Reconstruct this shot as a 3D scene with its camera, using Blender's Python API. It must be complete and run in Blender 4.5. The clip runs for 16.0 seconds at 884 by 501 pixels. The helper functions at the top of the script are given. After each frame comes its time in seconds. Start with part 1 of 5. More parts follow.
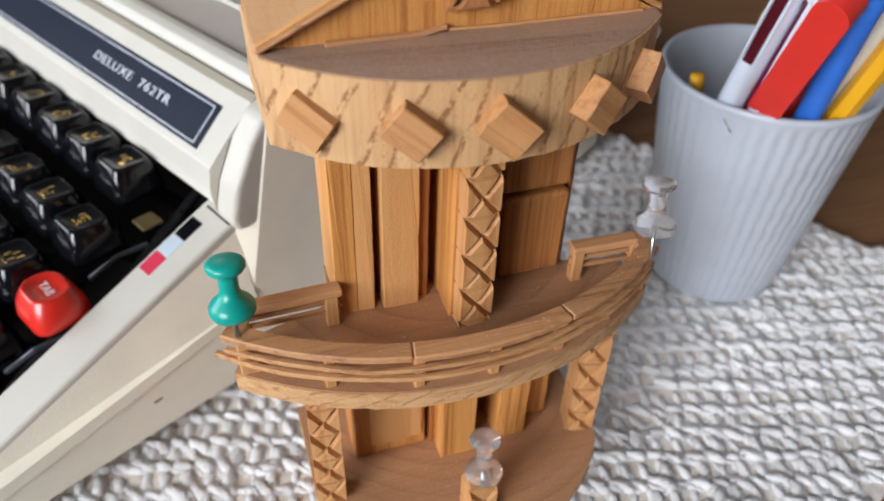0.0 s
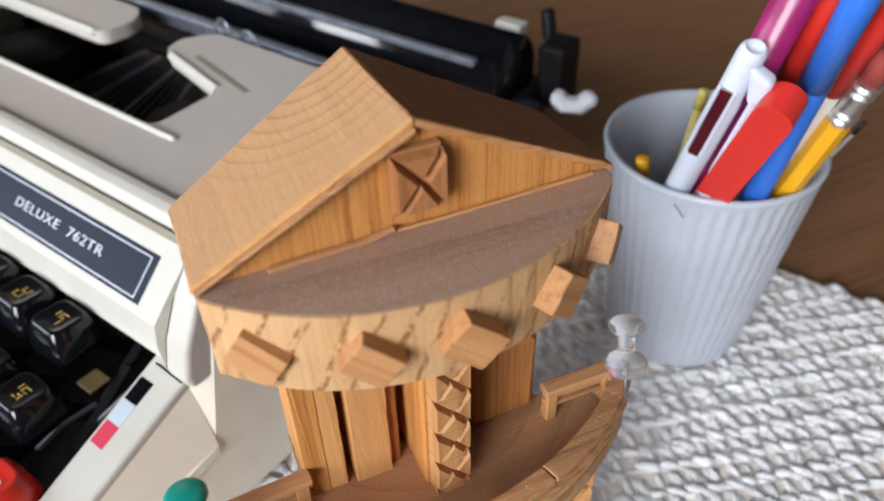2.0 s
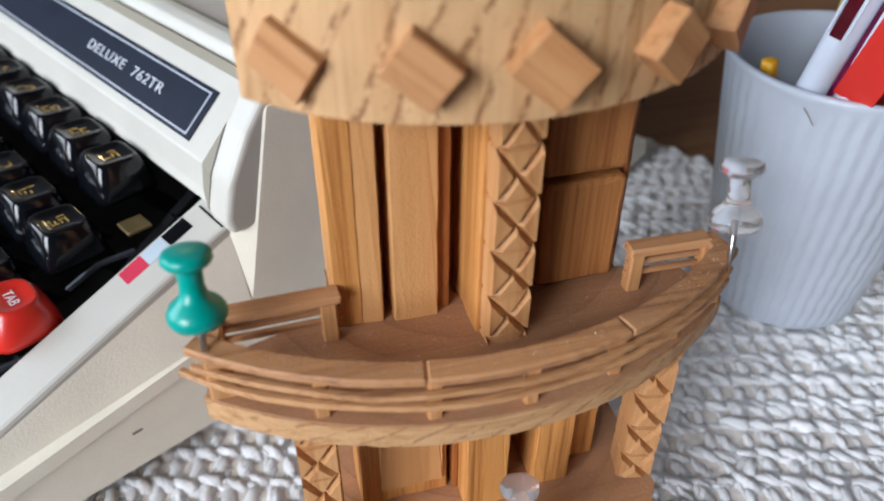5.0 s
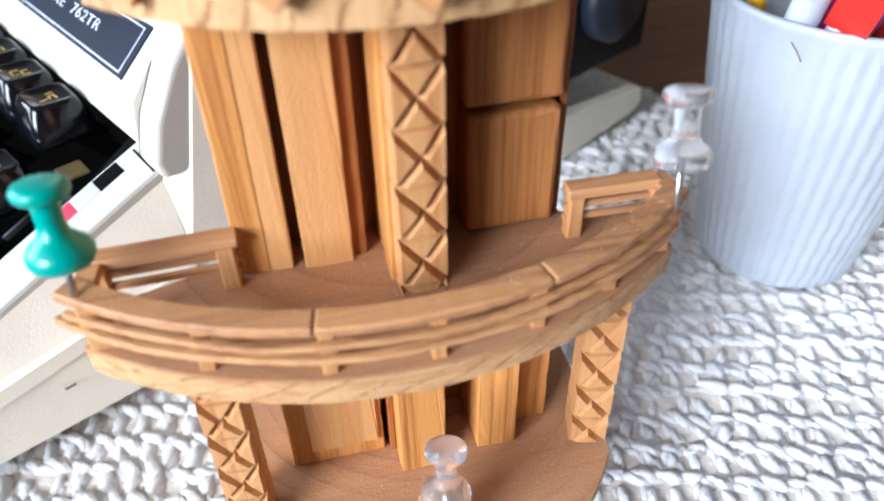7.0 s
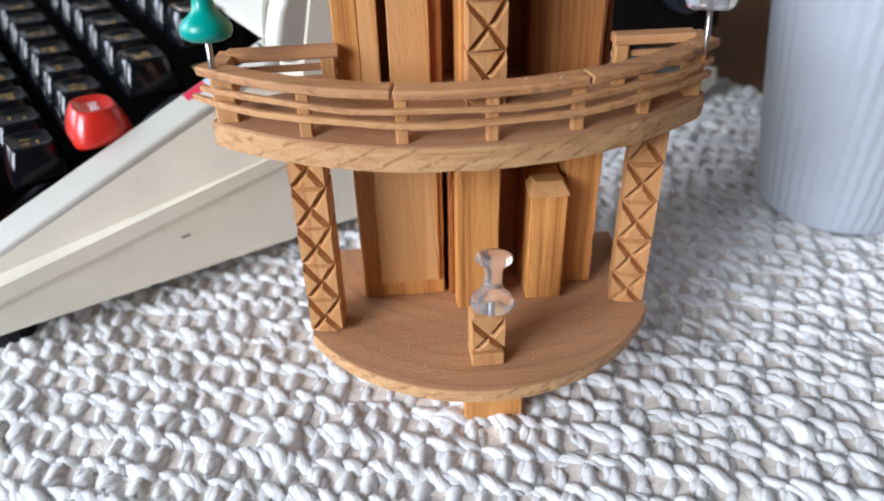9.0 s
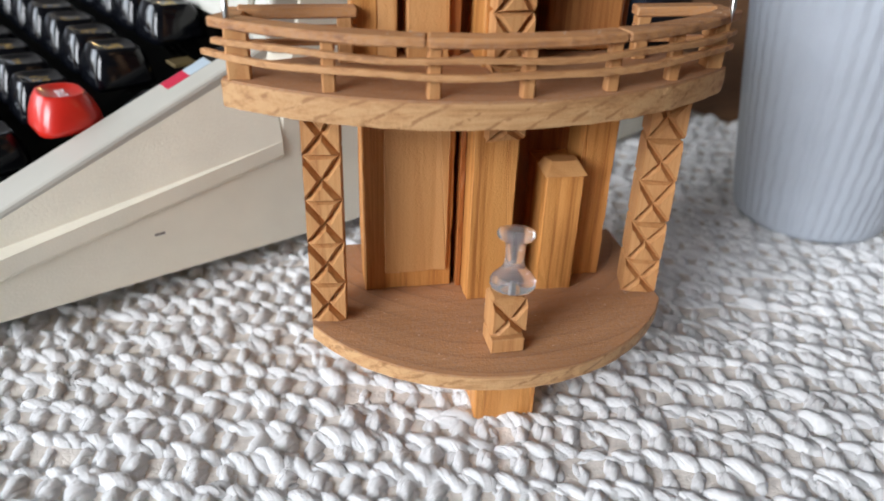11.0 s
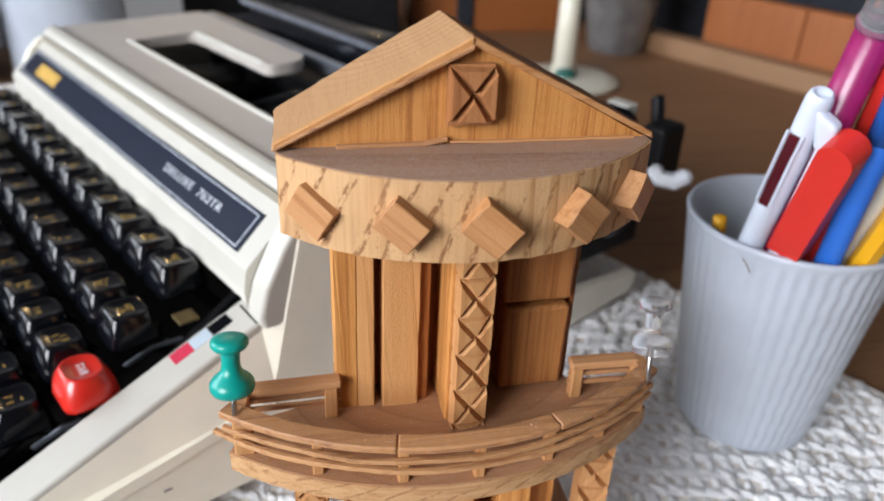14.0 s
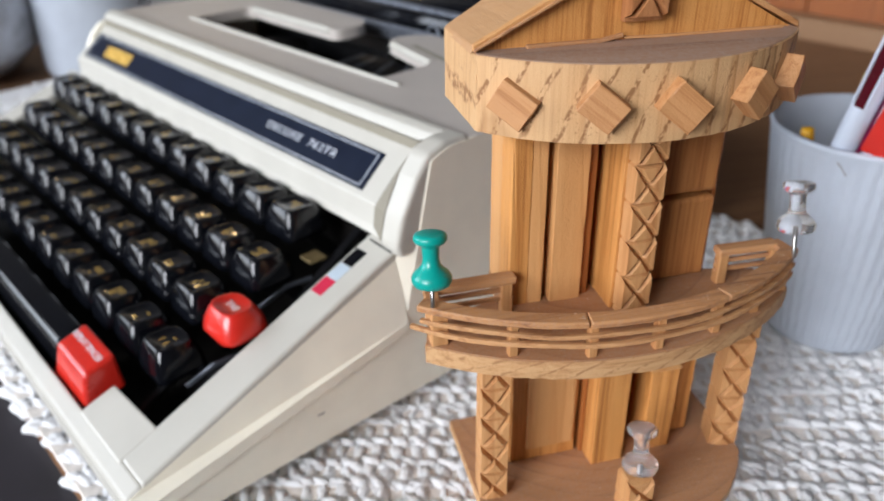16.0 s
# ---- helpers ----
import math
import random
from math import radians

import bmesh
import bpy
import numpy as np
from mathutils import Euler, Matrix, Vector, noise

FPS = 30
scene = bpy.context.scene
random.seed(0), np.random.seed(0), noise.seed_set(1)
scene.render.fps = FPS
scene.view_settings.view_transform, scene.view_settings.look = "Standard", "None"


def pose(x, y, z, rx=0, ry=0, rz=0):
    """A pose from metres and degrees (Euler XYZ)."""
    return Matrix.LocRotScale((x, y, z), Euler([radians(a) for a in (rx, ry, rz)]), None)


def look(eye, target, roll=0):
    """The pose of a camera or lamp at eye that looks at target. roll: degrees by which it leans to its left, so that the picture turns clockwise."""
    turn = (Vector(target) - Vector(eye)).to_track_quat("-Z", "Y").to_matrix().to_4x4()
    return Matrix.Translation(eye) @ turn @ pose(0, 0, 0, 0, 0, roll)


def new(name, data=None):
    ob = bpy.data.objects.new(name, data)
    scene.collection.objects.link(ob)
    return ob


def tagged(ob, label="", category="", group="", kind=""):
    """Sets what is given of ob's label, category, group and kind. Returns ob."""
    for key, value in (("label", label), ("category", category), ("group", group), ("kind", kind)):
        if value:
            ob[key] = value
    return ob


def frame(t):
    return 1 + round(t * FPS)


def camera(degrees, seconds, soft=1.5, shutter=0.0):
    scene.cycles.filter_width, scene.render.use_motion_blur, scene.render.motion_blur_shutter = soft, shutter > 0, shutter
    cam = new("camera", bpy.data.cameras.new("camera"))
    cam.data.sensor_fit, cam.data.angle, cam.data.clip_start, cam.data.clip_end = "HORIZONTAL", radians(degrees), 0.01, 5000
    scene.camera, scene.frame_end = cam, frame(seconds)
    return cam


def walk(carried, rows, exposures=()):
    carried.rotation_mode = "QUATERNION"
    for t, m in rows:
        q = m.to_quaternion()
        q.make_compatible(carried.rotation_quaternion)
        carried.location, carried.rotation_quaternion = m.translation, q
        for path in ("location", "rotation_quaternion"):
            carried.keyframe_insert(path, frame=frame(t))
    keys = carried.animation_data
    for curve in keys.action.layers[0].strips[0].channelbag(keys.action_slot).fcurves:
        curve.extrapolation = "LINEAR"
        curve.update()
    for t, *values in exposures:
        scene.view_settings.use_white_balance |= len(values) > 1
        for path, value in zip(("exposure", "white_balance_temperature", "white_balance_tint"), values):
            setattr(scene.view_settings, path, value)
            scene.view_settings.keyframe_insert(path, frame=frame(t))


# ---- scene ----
CM = 0.01
cam = camera(60.5, 16.0, soft=1.8)
cam.data.dof.use_dof, cam.data.dof.focus_distance, cam.data.dof.aperture_fstop = True, 0.152, 16.0
PATH = [
    (0, (-4.529, -10.566, 19.17), (-4.02, -9.118, 17.889), 2.1),
    (0.5, (-4.575, -10.338, 21.15), (-4.052, -8.892, 19.871), -1.1),
    (1, (-3.948, -9.535, 22.223), (-3.405, -8.142, 20.895), -5.1),
    (1.5, (-3.938, -9.287, 22.317), (-3.387, -7.918, 20.967), -4.9),
    (2, (-3.718, -8.01, 21.319), (-3.092, -6.603, 20.043), -1.6),
    (2.5, (-3.752, -6.644, 20.302), (-3.124, -5.242, 19.022), 1.4),
    (3, (-4.14, -7.506, 19.389), (-3.535, -6.085, 18.118), 2.6),
    (3.5, (-4.982, -8.656, 17.86), (-4.4, -7.175, 16.648), 2.9),
    (3.7, (-4.98, -8.893, 17.367), (-4.401, -7.385, 16.188), 3.5),
    (5.8, (-2.29, -8.094, 16.41), (-1.923, -6.578, 15.159), -1.3),
    (6, (-1.976, -7.787, 16.317), (-1.611, -6.283, 15.05), -1.1),
    (6.5, (-1.385, -7.99, 16.139), (-1.056, -6.491, 14.855), -2.7),
    (7, (-1.636, -8.421, 15.508), (-1.291, -6.924, 14.229), -1.1),
    (7.5, (-2.786, -12.22, 16.048), (-2.605, -10.513, 15.022), -0.1),
    (8, (-1.828, -11.625, 16.78), (-1.743, -9.925, 15.73), -4.4),
    (8.5, (-1.933, -12.142, 15.813), (-1.864, -10.465, 14.726), -2.3),
    (8.7, (-1.874, -12.972, 14.441), (-1.781, -11.337, 13.292), -1.9),
    (10.8, (-3.532, -13.003, 11.487), (-3.213, -11.304, 10.482), 1.9),
    (11, (-3.679, -12.872, 11.447), (-3.344, -11.174, 10.446), 2.0),
    (11.5, (-3.53, -13.168, 11.709), (-3.195, -11.465, 10.716), 2.0),
    (12, (-3.609, -13.004, 11.747), (-3.28, -11.299, 10.756), 1.7),
    (12.5, (-3.036, -12.989, 13.835), (-2.713, -11.279, 12.85), 0.6),
    (13, (-3.319, -13.309, 16.029), (-2.986, -11.568, 15.102), 0.9),
    (13.5, (-3.551, -12.729, 18.023), (-3.197, -10.97, 17.14), 1.7),
    (14, (-3.48, -12.164, 18.884), (-3.096, -10.453, 17.922), 2.6),
    (14.5, (-3.066, -12.452, 19.145), (-2.683, -10.746, 18.175), 2.6),
    (15, (-4.204, -14.236, 20.587), (-3.902, -12.533, 19.581), 1.9),
    (15.5, (-6.243, -14.284, 19.51), (-5.897, -12.592, 18.501), 2.8),
    (15.7, (-7.43, -14.16, 18.732), (-7.049, -12.473, 17.729), 1.5),
    (16, (-7.9, -13.433, 17.693), (-7.493, -11.737, 16.714), -1.0),
]
EXPOSURES = [(0.0, -0.14, 6480, 13), (0.5, -0.04, 6450, 13), (1.5, -0.01, 6450, 13), (3.0, -0.10, 6350, 13), (3.7, -0.17, 6300, 13), (6.0, -0.04, 5950, 11), (6.5, 0.29, 5920, 11), (7.0, 0.66, 5880, 11), (7.3, 0.48, 5880, 11), (7.6, 0.10, 5900, 12), (8.0, -0.01, 5920, 12), (8.7, 0.06, 6000, 12), (11.0, -0.14, 6400, 11), (12.1, -0.16, 6450, 12), (12.6, -0.08, 6450, 12), (14.0, 0.0, 6380, 13), (14.9, 0.07, 6350, 13), (16.0, -0.14, 6330, 13)]
walk(cam, [(t, look(Vector(eye) * CM, Vector(target) * CM, roll)) for t, eye, target, roll in PATH], exposures=EXPOSURES)

# ---- light ----
world = bpy.data.worlds.new("daylight")
scene.world = world
world.use_nodes = True
wn = world.node_tree.nodes
sky = wn.new("ShaderNodeTexSky")
sky.sky_type, sky.sun_disc = "NISHITA", False
sky.sun_elevation, sky.sun_rotation = radians(35), radians(250)
world.node_tree.links.new(sky.outputs[0], wn["Background"].inputs[0])
wn["Background"].inputs[1].default_value = 0.12


def window_lamp(name, eye, target, w, h, watts, colour):
    data = bpy.data.lights.new(name, "AREA")
    data.shape, data.size, data.size_y, data.energy, data.color = "RECTANGLE", w, h, watts, colour
    data.spread = radians(120)
    ob = new(name, data)
    ob.matrix_world = look(eye, target)
    return ob


window_lamp("window_light", (-2.24, -1.72, 1.15), (0.0, 0.0, 0.05), 1.5, 1.4, 62, (0.93, 0.965, 1.0))
window_lamp("window_light", (-2.24, 0.75, 0.75), (0.0, 0.0, 0.05), 1.5, 1.4, 19, (0.86, 0.93, 1.0))

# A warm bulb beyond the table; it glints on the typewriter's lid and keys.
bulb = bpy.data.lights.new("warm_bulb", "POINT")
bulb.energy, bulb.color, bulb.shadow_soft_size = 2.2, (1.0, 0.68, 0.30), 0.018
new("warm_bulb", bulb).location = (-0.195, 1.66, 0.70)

# ---- materials ----


class Mat:
    """A small builder for node materials."""

    def __init__(self, name, rough=0.5, metal=0.0):
        self.m = bpy.data.materials.new(name)
        self.m.use_nodes = True
        self.t = self.m.node_tree
        self.b = self.t.nodes["Principled BSDF"]
        self.b.inputs["Roughness"].default_value = rough
        self.b.inputs["Metallic"].default_value = metal
        self.coord = self.n("ShaderNodeTexCoord").outputs["Object"]

    def n(self, kind, **values):
        node = self.t.nodes.new(kind)
        for k, v in values.items():
            node.inputs[k.replace("_", " ")].default_value = v
        return node

    def link(self, a, b):
        self.t.links.new(a, b)

    def mapped(self, scale=(1, 1, 1), rot=(0, 0, 0), offset=0.0):
        node = self.n("ShaderNodeMapping")
        node.inputs["Scale"].default_value = scale
        source = self.coord
        if any(rot):
            spin = self.n("ShaderNodeMapping")
            spin.inputs["Rotation"].default_value = rot
            self.link(self.coord, spin.inputs["Vector"])
            source = spin.outputs[0]
        if offset:
            info = self.n("ShaderNodeObjectInfo")
            mul = self.n("ShaderNodeVectorMath")
            mul.operation = "MULTIPLY"
            comb = self.n("ShaderNodeCombineXYZ")
            for k in range(3):
                self.link(info.outputs["Random"], comb.inputs[k])
            self.link(comb.outputs[0], mul.inputs[0])
            mul.inputs[1].default_value = (offset, offset * 0.7, offset * 0.4)
            add = self.n("ShaderNodeVectorMath")
            self.link(source, add.inputs[0])
            self.link(mul.outputs[0], add.inputs[1])
            self.link(add.outputs[0], node.inputs["Vector"])
        else:
            self.link(source, node.inputs["Vector"])
        return node.outputs[0]

    def noise(self, vec, scale, detail=4, rough=0.55, distort=0.0):
        node = self.n("ShaderNodeTexNoise", Scale=scale, Detail=detail, Roughness=rough, Distortion=distort)
        self.link(vec, node.inputs["Vector"])
        return node.outputs["Fac"]

    def ramp(self, fac, stops):
        node = self.n("ShaderNodeValToRGB")
        el = node.color_ramp.elements
        while len(el) < len(stops):
            el.new(0.5)
        for e, (p, c) in zip(el, stops):
            e.position, e.color = p, (*c, 1) if len(c) == 3 else c
        self.link(fac, node.inputs[0])
        return node.outputs[0]

    def mix(self, fac, a, b, mode="MIX"):
        node = self.n("ShaderNodeMix")
        node.data_type, node.blend_type = "RGBA", mode
        for value, sock in ((fac, node.inputs[0]), (a, node.inputs[6]), (b, node.inputs[7])):
            if isinstance(value, (int, float)):
                sock.default_value = value
            elif isinstance(value, tuple):
                sock.default_value = (*value, 1)
            else:
                self.link(value, sock)
        return node.outputs[2]

    def colour(self, value):
        if isinstance(value, tuple):
            self.b.inputs["Base Color"].default_value = (*value, 1)
        else:
            self.link(value, self.b.inputs["Base Color"])
        return self

    def rough(self, fac, low, high):
        node = self.n("ShaderNodeMapRange")
        node.inputs["To Min"].default_value, node.inputs["To Max"].default_value = low, high
        self.link(fac, node.inputs[0])
        self.link(node.outputs[0], self.b.inputs["Roughness"])
        return self

    def bump(self, fac, strength, dist):
        node = self.n("ShaderNodeBump", Strength=strength, Distance=dist)
        self.link(fac, node.inputs["Height"])
        self.link(node.outputs[0], self.b.inputs["Normal"])
        return self


def wood(name, light, mid, dark, axis="z", ring=260.0, wobble=0.005, dust=0.0, rough=(0.45, 0.65), grime=0.25, centre=None, flecks=0.0, lean=0.0, streaks=0.5, slant=0.0, dashes=640.0, lines_=66.0, fade=None):
    """Softwood: uneven growth lines along one axis, fine streaks and pores, blotches, specks of dirt and, where asked, dust and slanted flecks."""
    m = Mat(name)
    long = {"x": (0.06, 1, 1), "y": (1, 0.06, 1), "z": (1, 1, 0.06)}[axis]
    thin = {"x": (0.018, 1, 1), "y": (1, 0.018, 1), "z": (1, 1, 0.018)}[axis]
    tip = (0.0, radians(slant), 0.0)
    vec = m.mapped(long, tip, offset=0.37)
    warp = m.n("ShaderNodeTexNoise", Scale=24.0, Detail=2.0)
    m.link(vec, warp.inputs["Vector"])
    sub = m.n("ShaderNodeVectorMath")
    sub.operation = "MULTIPLY_ADD"
    m.link(warp.outputs["Color"], sub.inputs[0])
    sub.inputs[1].default_value = (wobble * 2,) * 3
    m.link(vec, sub.inputs[2])
    wave = m.n("ShaderNodeTexWave", Scale=ring, Distortion=3.0, Detail=2.0)
    wave.wave_type, wave.bands_direction = "BANDS", "DIAGONAL"
    wave.wave_profile = "SAW"
    if centre:
        wave.wave_type, wave.rings_direction = "RINGS", "SPHERICAL"
        off = m.n("ShaderNodeVectorMath")
        off.operation = "SUBTRACT"
        m.link(m.coord, off.inputs[0])
        off.inputs[1].default_value = tuple(c * CM for c in centre)
        m.link(off.outputs[0], wave.inputs["Vector"])
        wave.inputs["Distortion"].default_value = 3.5
        wave.inputs["Detail Scale"].default_value = 0.3
    else:
        m.link(sub.outputs[0], wave.inputs["Vector"])
    lines = wave.outputs["Fac"]
    fine = m.noise(m.mapped(long, tip, offset=0.2), 900.0, 3, 0.6)
    streak = m.noise(m.mapped(thin, tip, offset=0.31), 560.0, 6, 0.78)
    broad = m.noise(m.mapped(long, offset=0.5), 70.0, 3, 0.5)
    blotch = m.noise(m.coord, 45.0, 4, 0.6)
    speck = m.noise(m.coord, 2300.0, 2, 0.5)
    col = m.ramp(lines, [(0.0, light), (0.5, light), (0.84, mid), (0.96, dark), (1.0, light)])
    strength = m.ramp(broad, [(0.35, (0.15,) * 3), (0.68, (0.95,) * 3)])
    if fade:
        reach = m.n("ShaderNodeVectorMath")
        reach.operation = "LENGTH"
        m.link(off.outputs[0], reach.inputs[0])
        span_ = m.n("ShaderNodeMapRange")
        for k, value in zip(("From Min", "From Max", "To Min", "To Max"), (fade[0] * CM, fade[1] * CM, 1.0, 0.12)):
            span_.inputs[k].default_value = value
        m.link(reach.outputs["Value"], span_.inputs[0])
        strength = m.mix(1.0, m.mix(0.6, strength, (0.9, 0.9, 0.9)), span_.outputs[0], "MULTIPLY")
    col = m.mix(strength, m.mix(0.35, light, mid), col)
    col = m.mix(streaks, col, m.ramp(streak, [(0.37, dark), (0.46, mid), (0.53, light), (0.75, light)]))
    col = m.mix(m.ramp(blotch, [(0.40, (0, 0, 0)), (0.8, (grime,) * 3)]), col, mid)
    col = m.mix(m.ramp(speck, [(0.70, (0, 0, 0)), (0.78, (0.45,) * 3)]), col, dark)
    info = m.n("ShaderNodeObjectInfo")
    shade = m.ramp(info.outputs["Random"], [(0.0, (0.86, 0.85, 0.84)), (1.0, (1.0, 1.0, 1.0))])
    col = m.mix(1.0, col, shade, "MULTIPLY")
    if flecks:
        leaning = m.mapped((1, 1, 1), (0.0, radians(lean), 0.0))
        ringline = m.n("ShaderNodeTexWave", Scale=lines_, Distortion=2.2, Detail=2.0)
        ringline.inputs["Detail Scale"].default_value = 1.6
        ringline.bands_direction = "X"
        m.link(leaning, ringline.inputs["Vector"])
        broken = m.noise(m.mapped((1.5, 1.5, 0.8), (0.0, radians(lean), 0.0)), dashes, 2, 0.6)
        where = m.noise(m.coord, 48.0, 2, 0.5)
        both = m.mix(1.0, m.ramp(ringline.outputs["Fac"], [(0.86, (0, 0, 0)), (0.97, (1, 1, 1))]), m.ramp(broken, [(0.42, (0, 0, 0)), (0.54, (flecks,) * 3)]), "MULTIPLY")
        both = m.mix(1.0, both, m.ramp(where, [(0.34, (0.15,) * 3), (0.50, (1, 1, 1))]), "MULTIPLY")
        col = m.mix(both, col, dark)
        pit = m.noise(m.coord, 1500.0, 2, 0.6)
        patch = m.noise(m.coord, 60.0, 2, 0.5)
        both = m.mix(1.0, m.ramp(pit, [(0.60, (0, 0, 0)), (0.68, (flecks * 0.6,) * 3)]), m.ramp(patch, [(0.50, (0, 0, 0)), (0.66, (1, 1, 1))]), "MULTIPLY")
        col = m.mix(both, col, dark)
    if dust:
        grains = m.noise(m.coord, 1300.0, 3, 0.75)
        cover = m.noise(m.coord, 130.0, 3, 0.6)
        both = m.mix(1.0, m.ramp(grains, [(0.40, (0.15,) * 3), (0.66, (1,) * 3)]), m.ramp(cover, [(0.25, (0.5,) * 3), (0.75, (1,) * 3)]), "MULTIPLY")
        col = m.mix(m.mix(1.0, both, (dust, dust, dust), "MULTIPLY"), col, (0.40, 0.32, 0.27))
    m.colour(col)
    m.rough(fine, *rough)
    m.bump(m.mix(0.4, m.mix(0.5, fine, streak), speck), 0.5, 0.0005)
    return m.m


def plain(name, base, rough=0.5, vary=0.12, scale=90.0, grain=1400.0, bump=0.05, metal=0.0, coat=0.0, marks=None, spec=0.5):
    """Paint, plastic or glaze: a base colour with soft blotches and fine grain."""
    m = Mat(name, rough, metal)
    broad, fine = m.noise(m.coord, scale, 4), m.noise(m.coord, grain, 3)
    low, high = tuple(c * (1 - vary) for c in base), tuple(min(1, c * (1 + vary * 0.5)) for c in base)
    col = m.ramp(broad, [(0.3, low), (0.7, high)])
    if marks:
        spots = m.noise(m.coord, 210.0, 5, 0.7)
        col = m.mix(m.ramp(spots, [(0.62, (0, 0, 0)), (0.74, (0.5,) * 3)]), col, marks)
    m.colour(col)
    m.rough(broad, max(0.03, rough - 0.08), min(1, rough + 0.08))
    m.bump(fine, bump * 4, 0.0002)
    m.b.inputs["Coat Weight"].default_value = coat
    m.b.inputs["Specular IOR Level"].default_value = spec
    return m.m


def clear(name, tint=(1, 1, 1), rough=0.07, ior=1.24):
    m = Mat(name, rough)
    m.b.inputs["Transmission Weight"].default_value = 0.9
    m.b.inputs["IOR"].default_value = ior
    m.colour(tint)
    fog = m.noise(m.coord, 400.0, 3)
    m.rough(fog, rough, rough + 0.10)
    return m.m


PINE = wood("varnished_pine", (0.67, 0.312, 0.0884), (0.53, 0.213, 0.0484), (0.3, 0.0955, 0.0195), "z", 210, 0.010, streaks=0.75)
# For recessed parts only: varnished pine with the shade of the gaps coloured in.
PINE_DARK = wood("red_brown_recess_shade_pine", (0.38, 0.125, 0.026), (0.29, 0.085, 0.017), (0.16, 0.042, 0.010), "z", 300, 0.008)
PINE_SMOOTH = wood("sanded_pine", (0.64, 0.332, 0.126), (0.6, 0.292, 0.102), (0.5, 0.224, 0.0698), "z", 60, 0.004, rough=(0.45, 0.6), streaks=0.35)
CARVED = wood("carved_pine", (0.6, 0.317, 0.126), (0.51, 0.229, 0.0791), (0.35, 0.132, 0.0391), "z", 110, rough=(0.5, 0.7))
EDGE = wood("pale_sawn_pine", (0.63, 0.39, 0.191), (0.53, 0.292, 0.121), (0.26, 0.117, 0.0418), "z", 110, 0.006, rough=(0.55, 0.75), flecks=0.95, lean=-20, streaks=0.3)
THINEDGE = wood("sawn_pine_edge", (0.6, 0.361, 0.172), (0.5, 0.263, 0.107), (0.3, 0.137, 0.0512), "x", 200, 0.006, rough=(0.55, 0.75), flecks=0.75, lean=-62, streaks=0.6, dashes=700.0, lines_=95.0)
BLOCK = wood("reddish_block_pine", (0.56, 0.283, 0.116), (0.48, 0.219, 0.0791), (0.36, 0.146, 0.0465), "x", 150, 0.002, streaks=0.8)
ORNAMENT = wood("reddish_carved_pine", (0.5, 0.219, 0.0837), (0.4, 0.156, 0.0512), (0.24, 0.0829, 0.0242), "z", 150, 0.006)
RAIL = wood("rail_pine", (0.56, 0.273, 0.1), (0.43, 0.183, 0.0614), (0.2, 0.0731, 0.0223), "x", 240, rough=(0.42, 0.7), dust=0.3, streaks=0.75)
SPLIT = wood("pale_split_pine", (0.64, 0.341, 0.14), (0.49, 0.224, 0.0791), (0.24, 0.0926, 0.0279), "x", 240, rough=(0.45, 0.65), dust=0.15, streaks=0.7)
FLOORWOOD = wood("dusty_plate_pine", (0.47, 0.229, 0.093), (0.38, 0.171, 0.0651), (0.25, 0.107, 0.0418), "x", 72, rough=(0.6, 0.8), dust=0.35, centre=(0.4, 3.6, 2.2), streaks=0.2)
DISCWOOD = wood("dusty_brown_top", (0.40, 0.225, 0.13), (0.34, 0.18, 0.10), (0.20, 0.095, 0.05), "x", 20, rough=(0.7, 0.9), dust=0.7, streaks=0.4)
ROOF = wood("roof_pine", (0.56, 0.315, 0.145), (0.49, 0.25, 0.10), (0.27, 0.115, 0.04), "y", 95, rough=(0.45, 0.65), dust=0.15, centre=(-0.6, 4.6, 15.6), streaks=0.12, fade=(2.0, 3.4))
# Darkened pine for the right roof slope: its shade is in the colour.
ROOF_SHADED = wood("shaded_roof_pine", (0.32, 0.125, 0.032), (0.23, 0.08, 0.018), (0.12, 0.036, 0.008), "z", 190, 0.010, streaks=0.6)
DRAWER = wood("striped_amber_pine", (0.46, 0.195, 0.0577), (0.34, 0.122, 0.0316), (0.16, 0.0468, 0.0112), "z", 120, 0.010, streaks=0.6)
WORN = (PINE, PINE_DARK, PINE_SMOOTH, EDGE, THINEDGE, BLOCK, ROOF, ROOF_SHADED, DRAWER)
TABLEWOOD = wood("brown_table_veneer", (0.26, 0.13, 0.058), (0.19, 0.088, 0.036), (0.11, 0.048, 0.02), "x", 26, 0.05, rough=(0.5, 0.7), streaks=0.7)
PANELWOOD = wood("orange_panel_wood", (0.34, 0.11, 0.028), (0.27, 0.08, 0.02), (0.2, 0.06, 0.015), "z", 40, 0.03, rough=(0.35, 0.5))
LATH = wood("light_brown_lath", (0.36, 0.205, 0.105), (0.30, 0.165, 0.08), (0.25, 0.13, 0.06), "x", 80)
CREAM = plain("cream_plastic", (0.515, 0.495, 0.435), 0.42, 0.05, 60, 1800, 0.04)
LEVERWHITE = plain("white_lever_plastic", (0.78, 0.80, 0.84), 0.35, 0.05)
# Tan of the inner frame walls; also paints the shade of the grooves.
TAN = plain("tan_plastic_and_groove_shade", (0.26, 0.235, 0.18), 0.6, 0.06, 60, 1800, 0.08)
# Much paler than CREAM: light missing on the sides is put into the colour.
SIDE = plain("lightened_side_plastic", (0.88, 0.83, 0.69), 0.55, 0.06, 60, 1800, 0.1)
TOPGREY = plain("warm_grey_paint", (0.54, 0.49, 0.44), 0.5, 0.05, 70, 2200, 0.03, coat=0.2)
